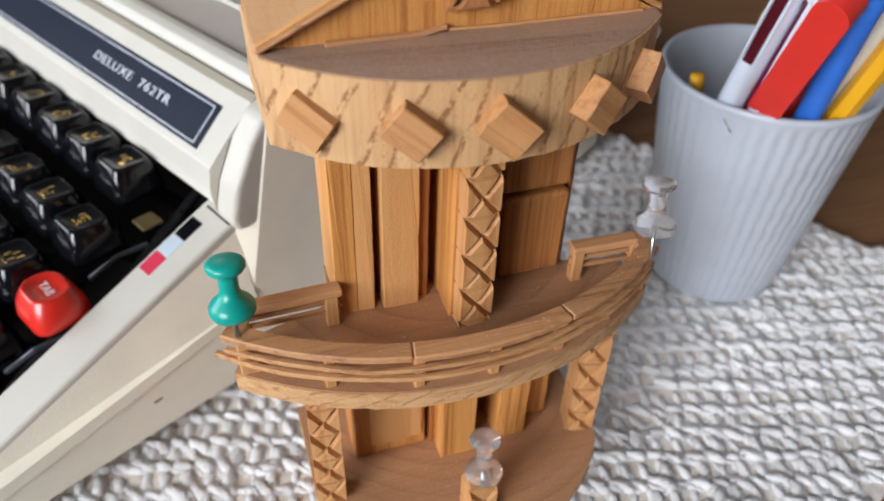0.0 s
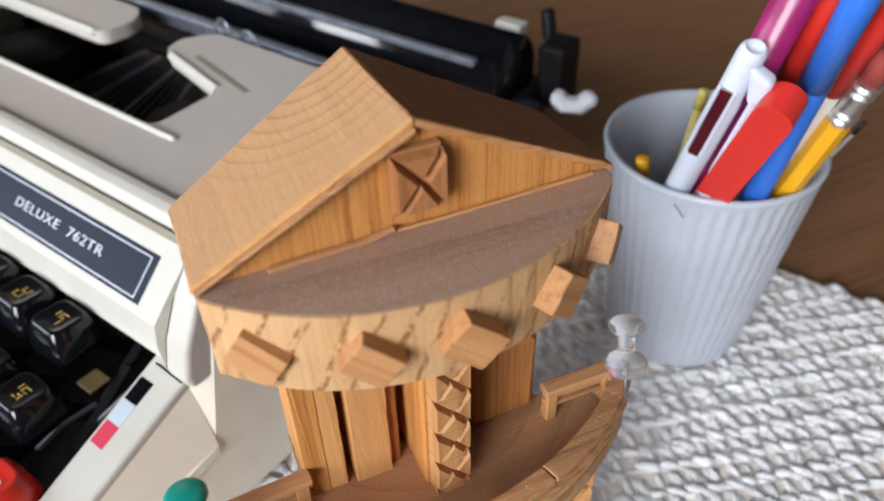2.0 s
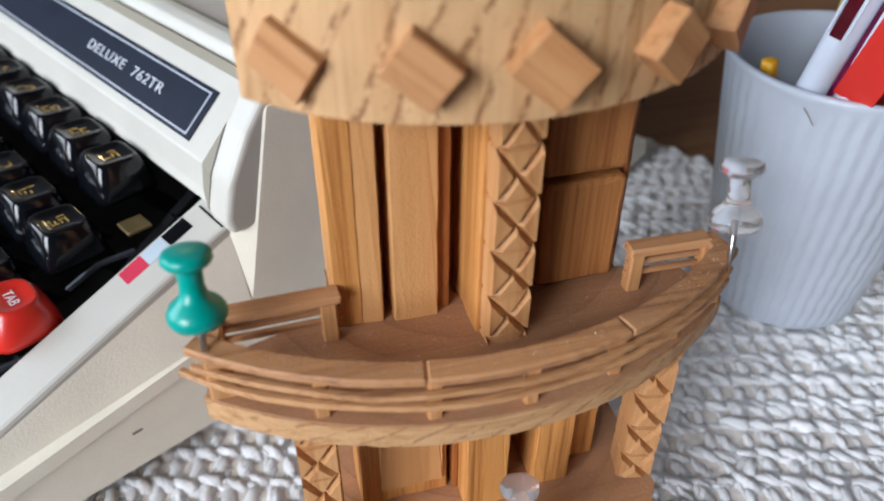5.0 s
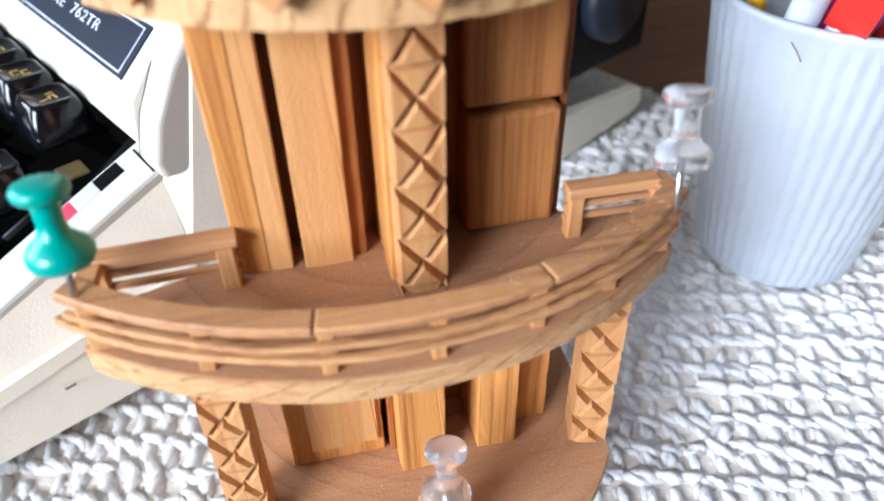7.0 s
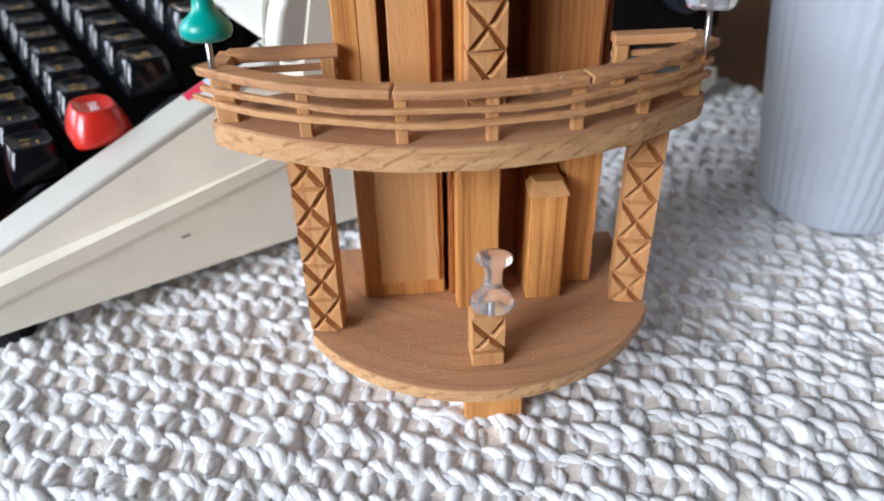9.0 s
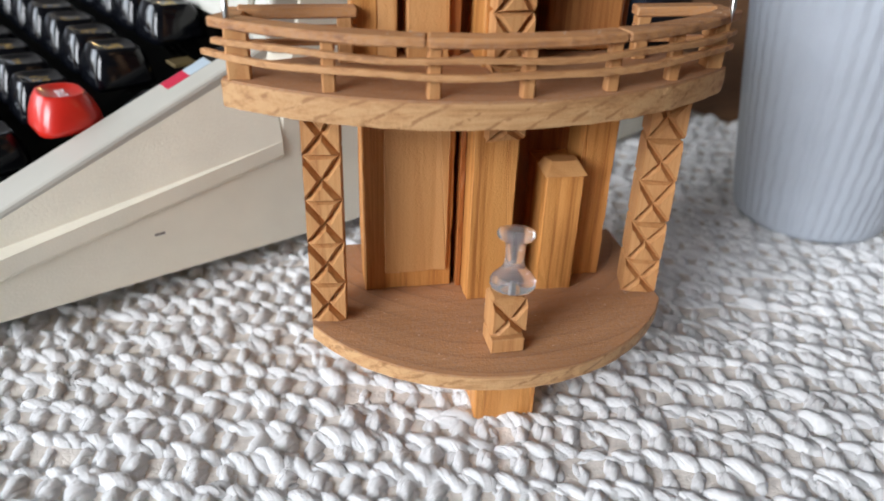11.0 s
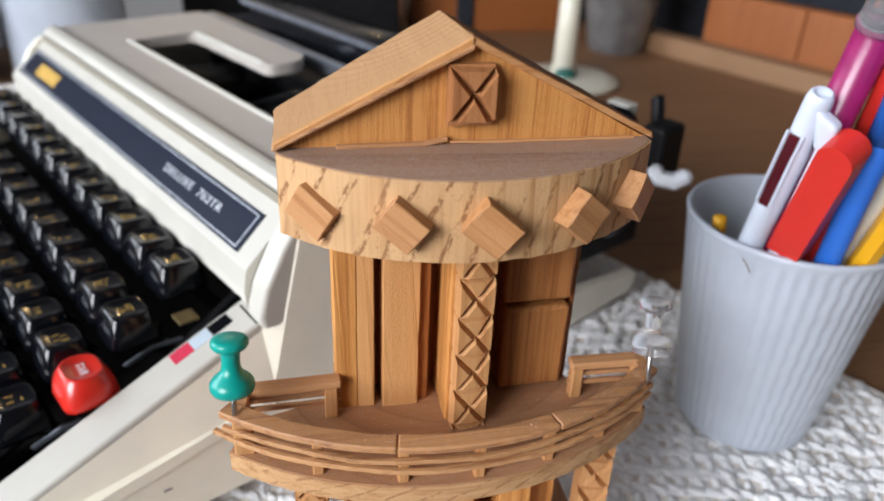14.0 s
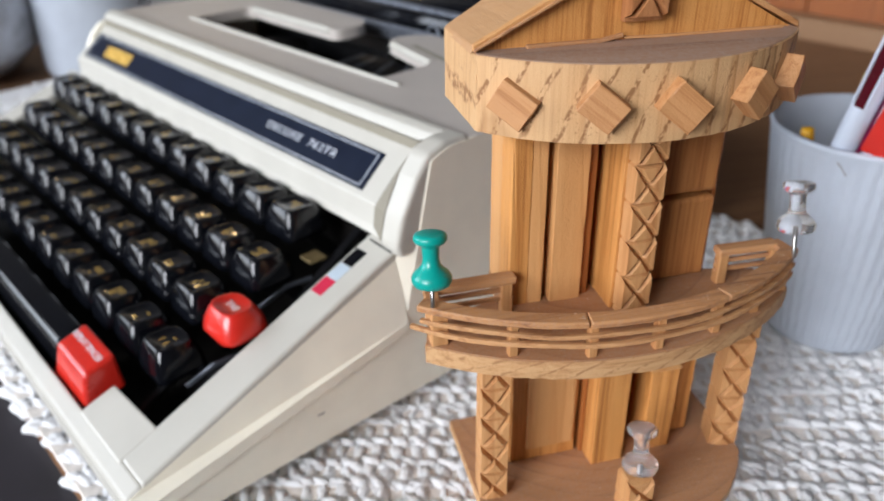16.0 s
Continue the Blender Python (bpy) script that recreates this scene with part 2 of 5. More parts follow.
BLACK = plain("black_plastic", (0.004, 0.0045, 0.0065), 0.11, 0.3, 120, 2000, 0.01, spec=0.4)
MATTBLACK = plain("matt_black_metal", (0.006, 0.006, 0.007), 0.5, 0.4, 140, 1200, 0.05, spec=0.25)
WELLBLACK = plain("dusty_black_well", (0.007, 0.006, 0.005), 0.7, 0.5, 120, 900, 0.1, spec=0.15)
GREYSTEEL = plain("bluish_steel", (0.36, 0.39, 0.45), 0.3, 0.2, 200, 1500, 0.03, metal=0.8)
DULLSTEEL = plain("dull_steel", (0.10, 0.11, 0.13), 0.4, 0.3, 200, 1500, 0.03, metal=0.6)
RED = plain("red_plastic", (0.62, 0.022, 0.012), 0.3, 0.1, 90, 1500, 0.02, coat=0.3)
NAVY = plain("navy_black_plastic", (0.018, 0.025, 0.042), 0.4, 0.2, 120, 2000, 0.02)
PLATE = plain("navy_black_plate", (0.009, 0.013, 0.027), 0.35, 0.2, 120, 2000, 0.02, spec=0.1)
SILVER = plain("silver_line", (0.42, 0.45, 0.50), 0.35, 0.1, 200, 2000, 0.02)
WHITEPRINT = plain("white_print", (0.78, 0.80, 0.82), 0.5, 0.1)
PALEPRINT = plain("silver_white_print", (0.60, 0.63, 0.68), 0.4, 0.2, 600)
BRASS = plain("dull_brass", (0.30, 0.22, 0.10), 0.4, 0.2, 300, 1500, 0.03, metal=0.6)
# Print of the badge; on the keys it paints warm lamp glints.
GOLD = plain("gold_print_and_glint", (0.70, 0.44, 0.10), 0.25, 0.6, 900)
CRIMSON = plain("crimson_print", (0.55, 0.02, 0.06), 0.45, 0.1)
PALEBLUE = plain("pale_blue_print", (0.46, 0.54, 0.60), 0.45, 0.1)
CERAMIC = plain("blue_white_glaze", (0.49, 0.53, 0.59), 0.32, 0.06, 60, 1200, 0.03, coat=0.2)
GREEN = plain("green_plastic", (0.0, 0.33, 0.27), 0.33, 0.08, 200, 2500, 0.02)
CLEARPLASTIC = clear("clear_plastic")
STEEL = plain("steel", (0.55, 0.54, 0.52), 0.3, 0.2, 500, 3000, 0.02, metal=1.0)
WHITEPEN = plain("white_pen_plastic", (0.60, 0.65, 0.74), 0.35, 0.05)
REDPEN = plain("red_pen_plastic", (0.60, 0.026, 0.016), 0.45, 0.06)
BLUEPEN = plain("blue_pen_plastic", (0.03, 0.16, 0.62), 0.32, 0.06)
YELLOWPEN = plain("yellow_pencil_paint", (0.80, 0.40, 0.012), 0.35, 0.06)
CITRINE = plain("pale_yellow_plastic", (0.50, 0.42, 0.10), 0.3, 0.15, 300)
PINKPEN = plain("magenta_gel", (0.30, 0.014, 0.11), 0.3, 0.25, 120, 900, 0.05, coat=0.1)
CLEARPEN = clear("clear_pen_barrel", (0.9, 0.88, 0.9), 0.08)
MAROON = plain("maroon_ink_window", (0.075, 0.004, 0.010), 0.25, 0.3)
ERASER = plain("pink_eraser", (0.34, 0.055, 0.045), 0.8, 0.15, 300)
FERRULE = plain("aluminium_ferrule", (0.78, 0.77, 0.75), 0.42, 0.15, 500, 3000, 0.03, metal=1.0)
BEIGE = plain("beige_rod", (0.70, 0.65, 0.55), 0.5, 0.1)
IVORY = plain("ivory_enamel", (0.74, 0.70, 0.56), 0.4, 0.06, 60, 900, 0.03, marks=(0.10, 0.26, 0.20))
TEAL = plain("teal_glass", (0.03, 0.16, 0.13), 0.2, 0.3, 300)
ZINC = plain("galvanised_zinc", (0.36, 0.37, 0.37), 0.45, 0.3, 60, 500, 0.05, metal=0.6)
SHADE = plain("dark_blue_black_cloth", (0.012, 0.014, 0.02), 0.9, 0.4, 60, 900, 0.2)
GREYCLOTH = plain("light_grey_felt", (0.55, 0.57, 0.62), 0.95, 0.35, 50, 500, 0.4)
WALLPAINT = plain("grey_wall_paint", (0.33, 0.325, 0.32), 0.9, 0.05, 8, 200, 0.05)
FLOORPAINT = plain("brown_floor_boards", (0.16, 0.10, 0.06), 0.6, 0.3, 6, 200, 0.05)
SCRATCH = plain("brown_scratch", (0.28, 0.24, 0.21), 0.7, 0.3)
DARKEDGE = plain("dark_violet_table_edge", (0.02, 0.016, 0.021), 0.5, 0.3, 60, 900, 0.05)
DUST = plain("pale_dust", (0.56, 0.43, 0.33), 0.95, 0.3, 900)
# Beige tint puts warm bounced light into the gaps of the cloth.
BACKCLOTH = plain("cotton_ground_warm_shade", (0.86, 0.80, 0.73), 0.95, 0.25, 300, 1500, 0.3)
COTTON = Mat("white_cotton_yarn", 0.95)
_o = COTTON.coord
COTTON.coord = COTTON.n("ShaderNodeTexCoord").outputs["UV"]
_f = COTTON.noise(COTTON.mapped((15.0, 1.5, 1.0), (0, 0, radians(14))), 1.0, 4, 0.6)
_p = COTTON.noise(COTTON.mapped((7.0, 0.5, 1.0), (0, 0, radians(14))), 1.0, 1, 0.5)
COTTON.coord = _o
_b = COTTON.noise(COTTON.coord, 70.0, 4)
_c = COTTON.mix(COTTON.ramp(_f, [(0.3, (0, 0, 0)), (0.7, (1, 1, 1))]), (0.955, 0.95, 0.95), (0.99, 0.99, 0.99))
_c = COTTON.mix(COTTON.ramp(_b, [(0.5, (0, 0, 0)), (0.85, (0.4,) * 3)]), _c, (0.84, 0.82, 0.80))
COTTON.colour(_c).bump(COTTON.mix(0.3, COTTON.mix(0.35, _f, _p), COTTON.noise(COTTON.coord, 1100.0, 6, 0.8)), 0.9, 0.002)
COTTON.b.inputs["Sheen Weight"].default_value = 0.3
COTTON.b.inputs["Subsurface Weight"].default_value = 0.4
COTTON.b.inputs["Subsurface Radius"].default_value = (1.0, 1.0, 1.0)
COTTON.b.inputs["Subsurface Scale"].default_value = 0.0014
COTTON.b.inputs["Specular IOR Level"].default_value = 0.1
COTTON = COTTON.m

# ---- builders: all lengths below in centimetres ----


def thing(name, at, label, category, group="", kind=""):
    ob = new(name)
    ob.empty_display_size = 0.01
    ob.location = Vector(at) * CM
    return tagged(ob, label, category, group, kind)


def root_of(ob):
    while ob.parent:
        ob = ob.parent
    return ob


def worn(bm, amount=0.010, step=0.3):
    """Cuts long edges into short runs and nibbles at them."""
    runs = {}
    for e in bm.edges:
        n = min(16, int(e.calc_length() / step))
        if n > 0:
            runs.setdefault(n, []).append(e)
    for n in sorted(runs):
        bmesh.ops.subdivide_edges(bm, edges=[e for e in runs[n] if e.is_valid], cuts=n)
    bm.normal_update()
    for v in bm.verts:
        if any(len(e.link_faces) == 2 and e.calc_face_angle(0) > 0.2 for e in v.link_edges):
            bite = random.uniform(-amount, amount * 0.35)
            if random.random() < 0.07:
                bite -= amount * 1.8
            v.co += v.normal * bite
    return bm


def finish(bm, mesh_name, mat, origin, smooth=False):
    bmesh.ops.remove_doubles(bm, verts=bm.verts, dist=1e-5)
    if mat in WORN:
        worn(bm)
    bmesh.ops.recalc_face_normals(bm, faces=bm.faces)
    for v in bm.verts:
        v.co = (v.co - origin) * CM
    for f in bm.faces:
        f.smooth = smooth
    me = bpy.data.meshes.new(mesh_name)
    bm.to_mesh(me)
    bm.free()
    for one in mat if isinstance(mat, (list, tuple)) else [mat]:
        me.materials.append(one)
    return me


def part(name, bm, mat, parent, label="", smooth=False):
    root = root_of(parent)
    ob = new(name, finish(bm, name, mat, root.location / CM, smooth))
    ob.parent = parent
    return tagged(ob, label)


def solid(name, bm, mat, at, label, category, group="", kind="", smooth=False):
    """A thing of one mesh."""
    at = Vector(at)
    ob = new(name, finish(bm, name, mat, at, smooth))
    ob.location = at * CM
    return tagged(ob, label, category, group, kind)


def soften(bm, width, seg=1, angle=25):
    edges = [e for e in bm.edges if len(e.link_faces) == 2 and e.calc_face_angle(0) > radians(angle)]
    if edges and width:
        bmesh.ops.bevel(bm, geom=edges, offset=width, segments=seg, affect="EDGES", profile=0.5, clamp_overlap=True)
    return bm


def hexa(pts, bevel=0.0, seg=1, bm=None):
    """A solid with eight corners: four below, then four above them, in the same order."""
    own = bmesh.new()
    v = [own.verts.new(p) for p in pts]
    for f in ((3, 2, 1, 0), (4, 5, 6, 7), (0, 1, 5, 4), (1, 2, 6, 5), (2, 3, 7, 6), (3, 0, 4, 7)):
        own.faces.new([v[k] for k in f])
    bmesh.ops.recalc_face_normals(own, faces=own.faces)
    soften(own, bevel, seg)
    return merge(bm, own)


def merge(bm, own):
    if bm is None:
        return own
    me = bpy.data.meshes.new("tmp")
    own.to_mesh(me)
    own.free()
    bm.from_mesh(me)
    bpy.data.meshes.remove(me)
    return bm


def box(x0, x1, y0, y1, z0, z1, bevel=0.03, seg=1, bm=None, turn=None):
    pts = [Vector(p) for p in ((x0, y0, z0), (x1, y0, z0), (x1, y1, z0), (x0, y1, z0), (x0, y0, z1), (x1, y0, z1), (x1, y1, z1), (x0, y1, z1))]
    if turn is not None:
        mid = Vector(((x0 + x1) / 2, (y0 + y1) / 2, (z0 + z1) / 2))
        pts = [mid + turn @ (p - mid) for p in pts]
    return hexa(pts, bevel, seg, bm)


def prism(outline, z0, z1, bevel=0.04, seg=1, bm=None):
    own = bmesh.new()
    low = [own.verts.new((x, y, z0)) for x, y in outline]
    high = [own.verts.new((x, y, z1)) for x, y in outline]
    own.faces.new(low[::-1])
    own.faces.new(high)
    n = len(outline)
    for k in range(n):
        own.faces.new((low[k], low[(k + 1) % n], high[(k + 1) % n], high[k]))
    soften(own, bevel, seg, 40)
    return merge(bm, own)


def lathe(profile, at=(0, 0, 0), seg=32, aim=(0, 0, 1), bm=None):
    """Turns (radius, height) pairs round an axis through at."""
    own = bmesh.new()
    turn = Vector((0, 0, 1)).rotation_difference(Vector(aim).normalized()).to_matrix()
    rings = []
    for r, h in profile:
        if r < 1e-6:
            rings.append([own.verts.new(Vector(at) + turn @ Vector((0, 0, h)))])
        else:
            rings.append([own.verts.new(Vector(at) + turn @ Vector((r * math.cos(a), r * math.sin(a), h))) for a in (2 * math.pi * k / seg for k in range(seg))])
    for a, b in zip(rings, rings[1:]):
        for k in range(seg):
            i = (k + 1) % seg
            if len(a) == 1 and len(b) > 1:
                own.faces.new((a[0], b[k], b[i]))
            elif len(b) == 1 and len(a) > 1:
                own.faces.new((a[k], a[i], b[0]))
            elif len(a) > 1:
                own.faces.new((a[k], a[i], b[i], b[k]))
    for ring, flip in ((rings[0], True), (rings[-1], False)):
        if len(ring) > 1 and profile[0] != profile[-1]:
            own.faces.new(ring[::-1] if flip else ring)
    return merge(bm, own)


def sweep(points, width, height, bm=None, bevel=0.02, jitter=0.0):
    """A bar of rectangular section along a run of points; width lies flat, height stands."""
    own = bmesh.new()
    rings = []
    for k, p in enumerate(points):
        p = Vector(p)
        a, b = Vector(points[max(k - 1, 0)]), Vector(points[min(k + 1, len(points) - 1)])
        d = (b - a).normalized()
        side = Vector((d.y, -d.x, 0)).normalized()
        up = side.cross(d)
        w = width / 2 * (1 + jitter * random.uniform(-1, 1))
        h = height / 2 * (1 + jitter * random.uniform(-1, 1))
        up = up if up.z > 0 else -up
        rings.append([own.verts.new(p + side * sx * w + up * sz * h) for sx, sz in ((-1, -1), (1, -1), (1, 1), (-1, 1))])
    for a, b in zip(rings, rings[1:]):
        for k in range(4):
            own.faces.new((a[k], a[(k + 1) % 4], b[(k + 1) % 4], b[k]))
    own.faces.new(rings[0][::-1])
    own.faces.new(rings[-1])
    bmesh.ops.recalc_face_normals(own, faces=own.faces)
    soften(own, bevel, 1, 50)
    return merge(bm, own)


def arc(cx, cy, r, x0, x1, n=24):
    """Points of the near side of a circle from x0 to x1."""
    return [(x, cy - math.sqrt(max(0, r * r - (x - cx) ** 2))) for x in (x0 + (x1 - x0) * k / n for k in range(n + 1))]


def lettering(name, text, size, m, mat, parent, depth=0.006, align="CENTER", spread=1.0):
    cu = bpy.data.curves.new(name, "FONT")
    cu.body, cu.size, cu.extrude, cu.align_x, cu.align_y = text, size * CM, depth * CM, align, "CENTER"
    cu.space_character = spread
    tmp = bpy.data.objects.new(name, cu)
    scene.collection.objects.link(tmp)
    bpy.context.view_layer.update()
    me = bpy.data.meshes.new_from_object(tmp.evaluated_get(bpy.context.evaluated_depsgraph_get()))
    bpy.data.objects.remove(tmp)
    me.materials.clear()
    me.materials.append(mat)
    root = root_of(parent)
    shift = Matrix.Translation(-root.location)
    me.transform(shift @ m)
    ob = new(name, me)
    ob.parent = parent
    return ob

# ---- the room ----
def room():
    x0, x1, y0, y1, z0, z1, w = -230, 250, -270, 190, -75, 210, 10
    solid("floor", box(x0 - w, x1 + w, y0 - w, y1 + w, z0 - 8, z0, 0), FLOORPAINT, (0, 0, z0 - 8), "brown floor of the room", "floor", kind="structure")
    solid("ceiling", box(x0 - w, x1 + w, y0 - w, y1 + w, z1, z1 + 8, 0), WALLPAINT, (0, 0, z1), "plain grey ceiling of the room", "ceiling", kind="structure")
    solid("wall_east", box(x1, x1 + w, y0 - w, y1 + w, z0, z1, 0), WALLPAINT, (x1, 0, z0), "plain grey wall of the room", "wall", kind="structure")
    solid("wall_north", box(x0, x1, y1, y1 + w, z0, z1, 0), WALLPAINT, (0, y1, z0), "plain grey wall of the room", "wall", kind="structure")
    solid("wall_south", box(x0, x1, y0 - w, y0, z0, z1, 0), WALLPAINT, (0, y0, z0), "plain grey wall of the room", "wall", kind="structure")
    bm = box(x0 - w, x0, y0, -235, z0, z1, 0)
    for a, b, c, d in ((-85, -10, z0, z1), (150, y1, z0, z1), (-235, -85, z0, 38), (-235, -85, 190, z1), (-10, 150, z0, 0), (-10, 150, 150, z1)):
        box(x0 - w, x0, a, b, c, d, 0, bm=bm)
    solid("wall_west", bm, WALLPAINT, (x0, 0, z0), "grey wall with two window openings", "wall", kind="structure")


room()
UX, UY = Vector((-0.483, 0.876, 0)), Vector((0.876, 0.483, 0))


def tw(u, v, z=0.0):
    """A place given along the typewriter: u towards its left end, v towards its back."""
    return UX * u + UY * v + Vector((0, 0, z))


# ---- table and cloth ----
def table():
    top = thing("table", (10, 30, -75), "brown wood-veneer table with a dark edge", "table")
    pts = [tw(-40, -10.5), tw(-40, 66), tw(75, 66), tw(75, -10.5)]
    part("tabletop", prism([(p.x, p.y) for p in pts], -3.2, -0.25, 0.15, 2), TABLEWOOD, top)
    pts = [tw(-40, -14.6), tw(-40, -10.5), tw(75, -10.5), tw(75, -14.6)]
    part("edge_strip", prism([(p.x, p.y) for p in pts], -3.4, -0.3, 0.2, 2), DARKEDGE, top, "dark violet-brown edge strip")
    for u in (-36, 58):
        for v in (-9, 62):
            p = tw(u, v)
            part("leg", box(p.x - 3, p.x + 3, p.y - 3, p.y + 3, -75, -3.2, 0.3), TABLEWOOD, top)


table()


def cloth():
    """A thick white cloth of corded rows; every stitch is a bundle of slanting strands that dives under the next, beside a short upright bundle."""
    u0, u1, v0, v1 = -8.6, 58.0, -10.9, 20.6
    rng = np.random.default_rng(4)
    seg, rings = 7, 9
    lat = np.linspace(-1, 1, rings)
    along = np.repeat(lat, seg)
    round_ = np.tile(2 * np.pi * np.arange(seg) / seg - np.pi / 2, rings)
    taper = np.sqrt(np.maximum(0.0, 1 - np.abs(along * 0.97) ** 4.0))
    faces = np.array([(i * seg + k, i * seg + (k + 1) % seg, (i + 1) * seg + (k + 1) % seg, (i + 1) * seg + k) for i in range(rings - 1) for k in range(seg)])
    # Fibre directions: round the yarn and along it.
    span = np.array([((k + a) / seg, (i + b) / (rings - 1)) for i in range(rings - 1) for k in range(seg) for a, b in ((0, 0), (1, 0), (1, 1), (0, 1))])
    verts, quads, fibres = [], [], []
    count = 0
    slope = radians(-15.5)
    row = Vector((math.cos(slope), math.sin(slope), 0))
    over = Vector((-row.y, row.x, 0))
    row_gap, pitch = 0.88, 0.60
    # Bundles: half length, lean from the row, strands, spread of the strands, strand half width, rise, offset over and along the row.
    bundles = ((0.44, 62, 3, 0.21, 0.235, 0.04, 0.0, 0.0), (0.38, -42, 3, 0.18, 0.225, 0.03, 0.42, 0.20))
    for r in range(-47, 90):
        shift, wave = rng.uniform(0, pitch), rng.uniform(0, 6.28)
        for s in range(-95, 110):
            at = row * (s * pitch + shift + rng.normal(0, 0.035)) + over * (r * row_gap + 0.08 * math.sin(s * 0.23 + wave) + rng.normal(0, 0.04))
            u, v = at.dot(UX), at.dot(UY)
            if not (u0 + 0.5 < u < u1 - 0.4 and v0 + 0.5 < v < v1 - 0.5) or (10.5 < u < 34 and -8.4 < v < 13):
                continue
            turn, lift, size = rng.normal(0, 7), rng.normal(0, 0.03), rng.uniform(0.90, 1.12)
            for half, lean, strands, spread, thick, rise, across, ahead in bundles:
                ang = slope - radians(lean + turn + rng.normal(0, 5))
                c, d = math.cos(ang), math.sin(ang)
                twist = rng.normal(0.55, 0.2)
                for q in range(strands):
                    lane = (q / (strands - 1) - 0.5) * 2
                    x = half * size * (along * rng.uniform(0.9, 1.08) + rng.normal(0, 0.06))
                    ply = 1 + 0.09 * np.sin(2 * round_ + 5.0 * along + rng.uniform(0, 6.28)) + 0.05 * rng.normal(0, 1, along.shape)
                    # The strands of a bundle wind about each other.
                    side = lane * spread * size * (0.62 + 0.38 * (1 - along ** 2))
                    y = np.cos(round_) * thick * size * taper * ply + side + 0.10 * np.sin(along * 2.4) + twist * 0.12 * along
                    z = np.sin(round_) * thick * 0.95 * size * taper * ply - 0.22 * along ** 2 - 0.08 * lane ** 2 + 0.05 * twist * lane * along + rise + lift - 0.04 + rng.normal(0, 0.018)
                    mid = at + over * across + row * ahead
                    verts.append(np.stack([mid.x + c * x - d * y, mid.y + d * x + c * y, z], 1))
                    quads.append(faces + count * len(along))
                    fibres.append(span + rng.integers(0, 40, 2))
                    count += 1
    verts, quads = np.concatenate(verts) * CM, np.concatenate(quads)
    me = bpy.data.meshes.new("yarn")
    me.from_pydata(verts.tolist(), [], quads.tolist())
    me.uv_layers.new(name="fibre").data.foreach_set("uv", np.concatenate(fibres).ravel())
    me.materials.append(COTTON)
    me.polygons.foreach_set("use_smooth", [True] * len(me.polygons))
    root = thing("table_cloth", (0, 0, 0), "thick white woven cotton cloth with slanting loops on the table", "cloth")
    loops = new("yarn", me)
    loops.parent = root
    tagged(loops, "chunky white yarn loops in rows", kind="stuff")
    pts = [tw(u0 + 0.2, v0 + 0.5), tw(u0 + 0.2, v1 - 0.2), tw(u1, v1 - 0.2), tw(u1, v0 + 0.5)]
    part("backing", prism([(p.x, p.y) for p in pts], -0.25, 0.05, 0.05), BACKCLOTH, root, "cotton ground, beige for the warm shade between the loops")


cloth()

# ---- the wooden tower model ----
def carved(cx, cy, w, d, spans, turn=0.0, groove=0.15, sides=True, gap=0.072):
    """A square post cut into cells; each cell's front bears a cross of two narrow V-grooves, and a nick runs round it between cells."""
    bm = bmesh.new()
    rot = Matrix.Rotation(radians(turn), 3, "Z")
    h, e = w / 2, d / 2
    levels = []
    for z0, z1 in spans:
        sk = random.uniform(-0.03, 0.03)
        nick = 0.045 + random.uniform(-0.01, 0.02)
        for z, cut in ((z0, 0.07), (z0 + nick, 0.0), (z1 - nick, 0.0), (z1, 0.07)):
            levels.append((z, cut if sides else 0.0))
        if z1 - z0 < 0.5:
            merge(bm, box(-h, h, -e + 0.02, -e + groove + 0.02, z0 + 0.03, z1 - nick, 0.02))
            continue
        c = [Vector((-h, -e, z0)), Vector((h, -e, z0 + sk)), Vector((h, -e, z1 + sk)), Vector((-h, -e, z1))]
        mid = sum(c, Vector()) / 4 + Vector((random.uniform(-0.03, 0.03), 0, random.uniform(-0.03, 0.03)))
        for k in range(4):
            a, b = c[k], c[(k + 1) % 4]
            level = k in (0, 2)
            back = Vector((0, groove + 0.01, 0))
            lo = [a + back, b + back, mid + back]
            run, inward = (b - a).normalized(), (mid - (a + b) / 2).normalized()
            rim_ = nick if level else 0.012
            slip = Vector((0, random.uniform(-0.012, 0.012), 0))
            hi = [a + run * (gap * 1.45 + rim_) + inward * rim_, b - run * (gap * 1.45 + rim_) + inward * rim_, mid - inward * gap * 1.45]
            hi = [p + slip + Vector((0, 0.015 if level and n < 2 else 0, 0)) for n, p in enumerate(hi)]
            lo, hi = [bm.verts.new(p) for p in lo], [bm.verts.new(p) for p in hi]
            bm.faces.new(hi)
            for i in range(3):
                q = (i + 1) % 3
                bm.faces.new((lo[i], lo[q], hi[q], hi[i]))
    # One skin behind the carved faces, drawn in at the nicks.
    rings = []
    for z, cut in sorted(levels):
        rings.append([bm.verts.new(p) for p in ((-h + cut, -e + groove + cut, z), (h - cut, -e + groove + cut, z), (h - cut, e, z), (-h + cut, e, z))])
    for a, b in zip(rings, rings[1:]):
        for k in range(4):
            bm.faces.new((a[k], a[(k + 1) % 4], b[(k + 1) % 4], b[k]))
    bm.faces.new(rings[0][::-1])
    bm.faces.new(rings[-1])
    for v in bm.verts:
        v.co = rot @ v.co + Vector((cx, cy, 0))
    return bm


def evenly(z0, z1, h):
    out, z = [], z1
    while z > z0 + 0.05:
        out.append((max(z - h, z0), z))
        z -= h
    return out


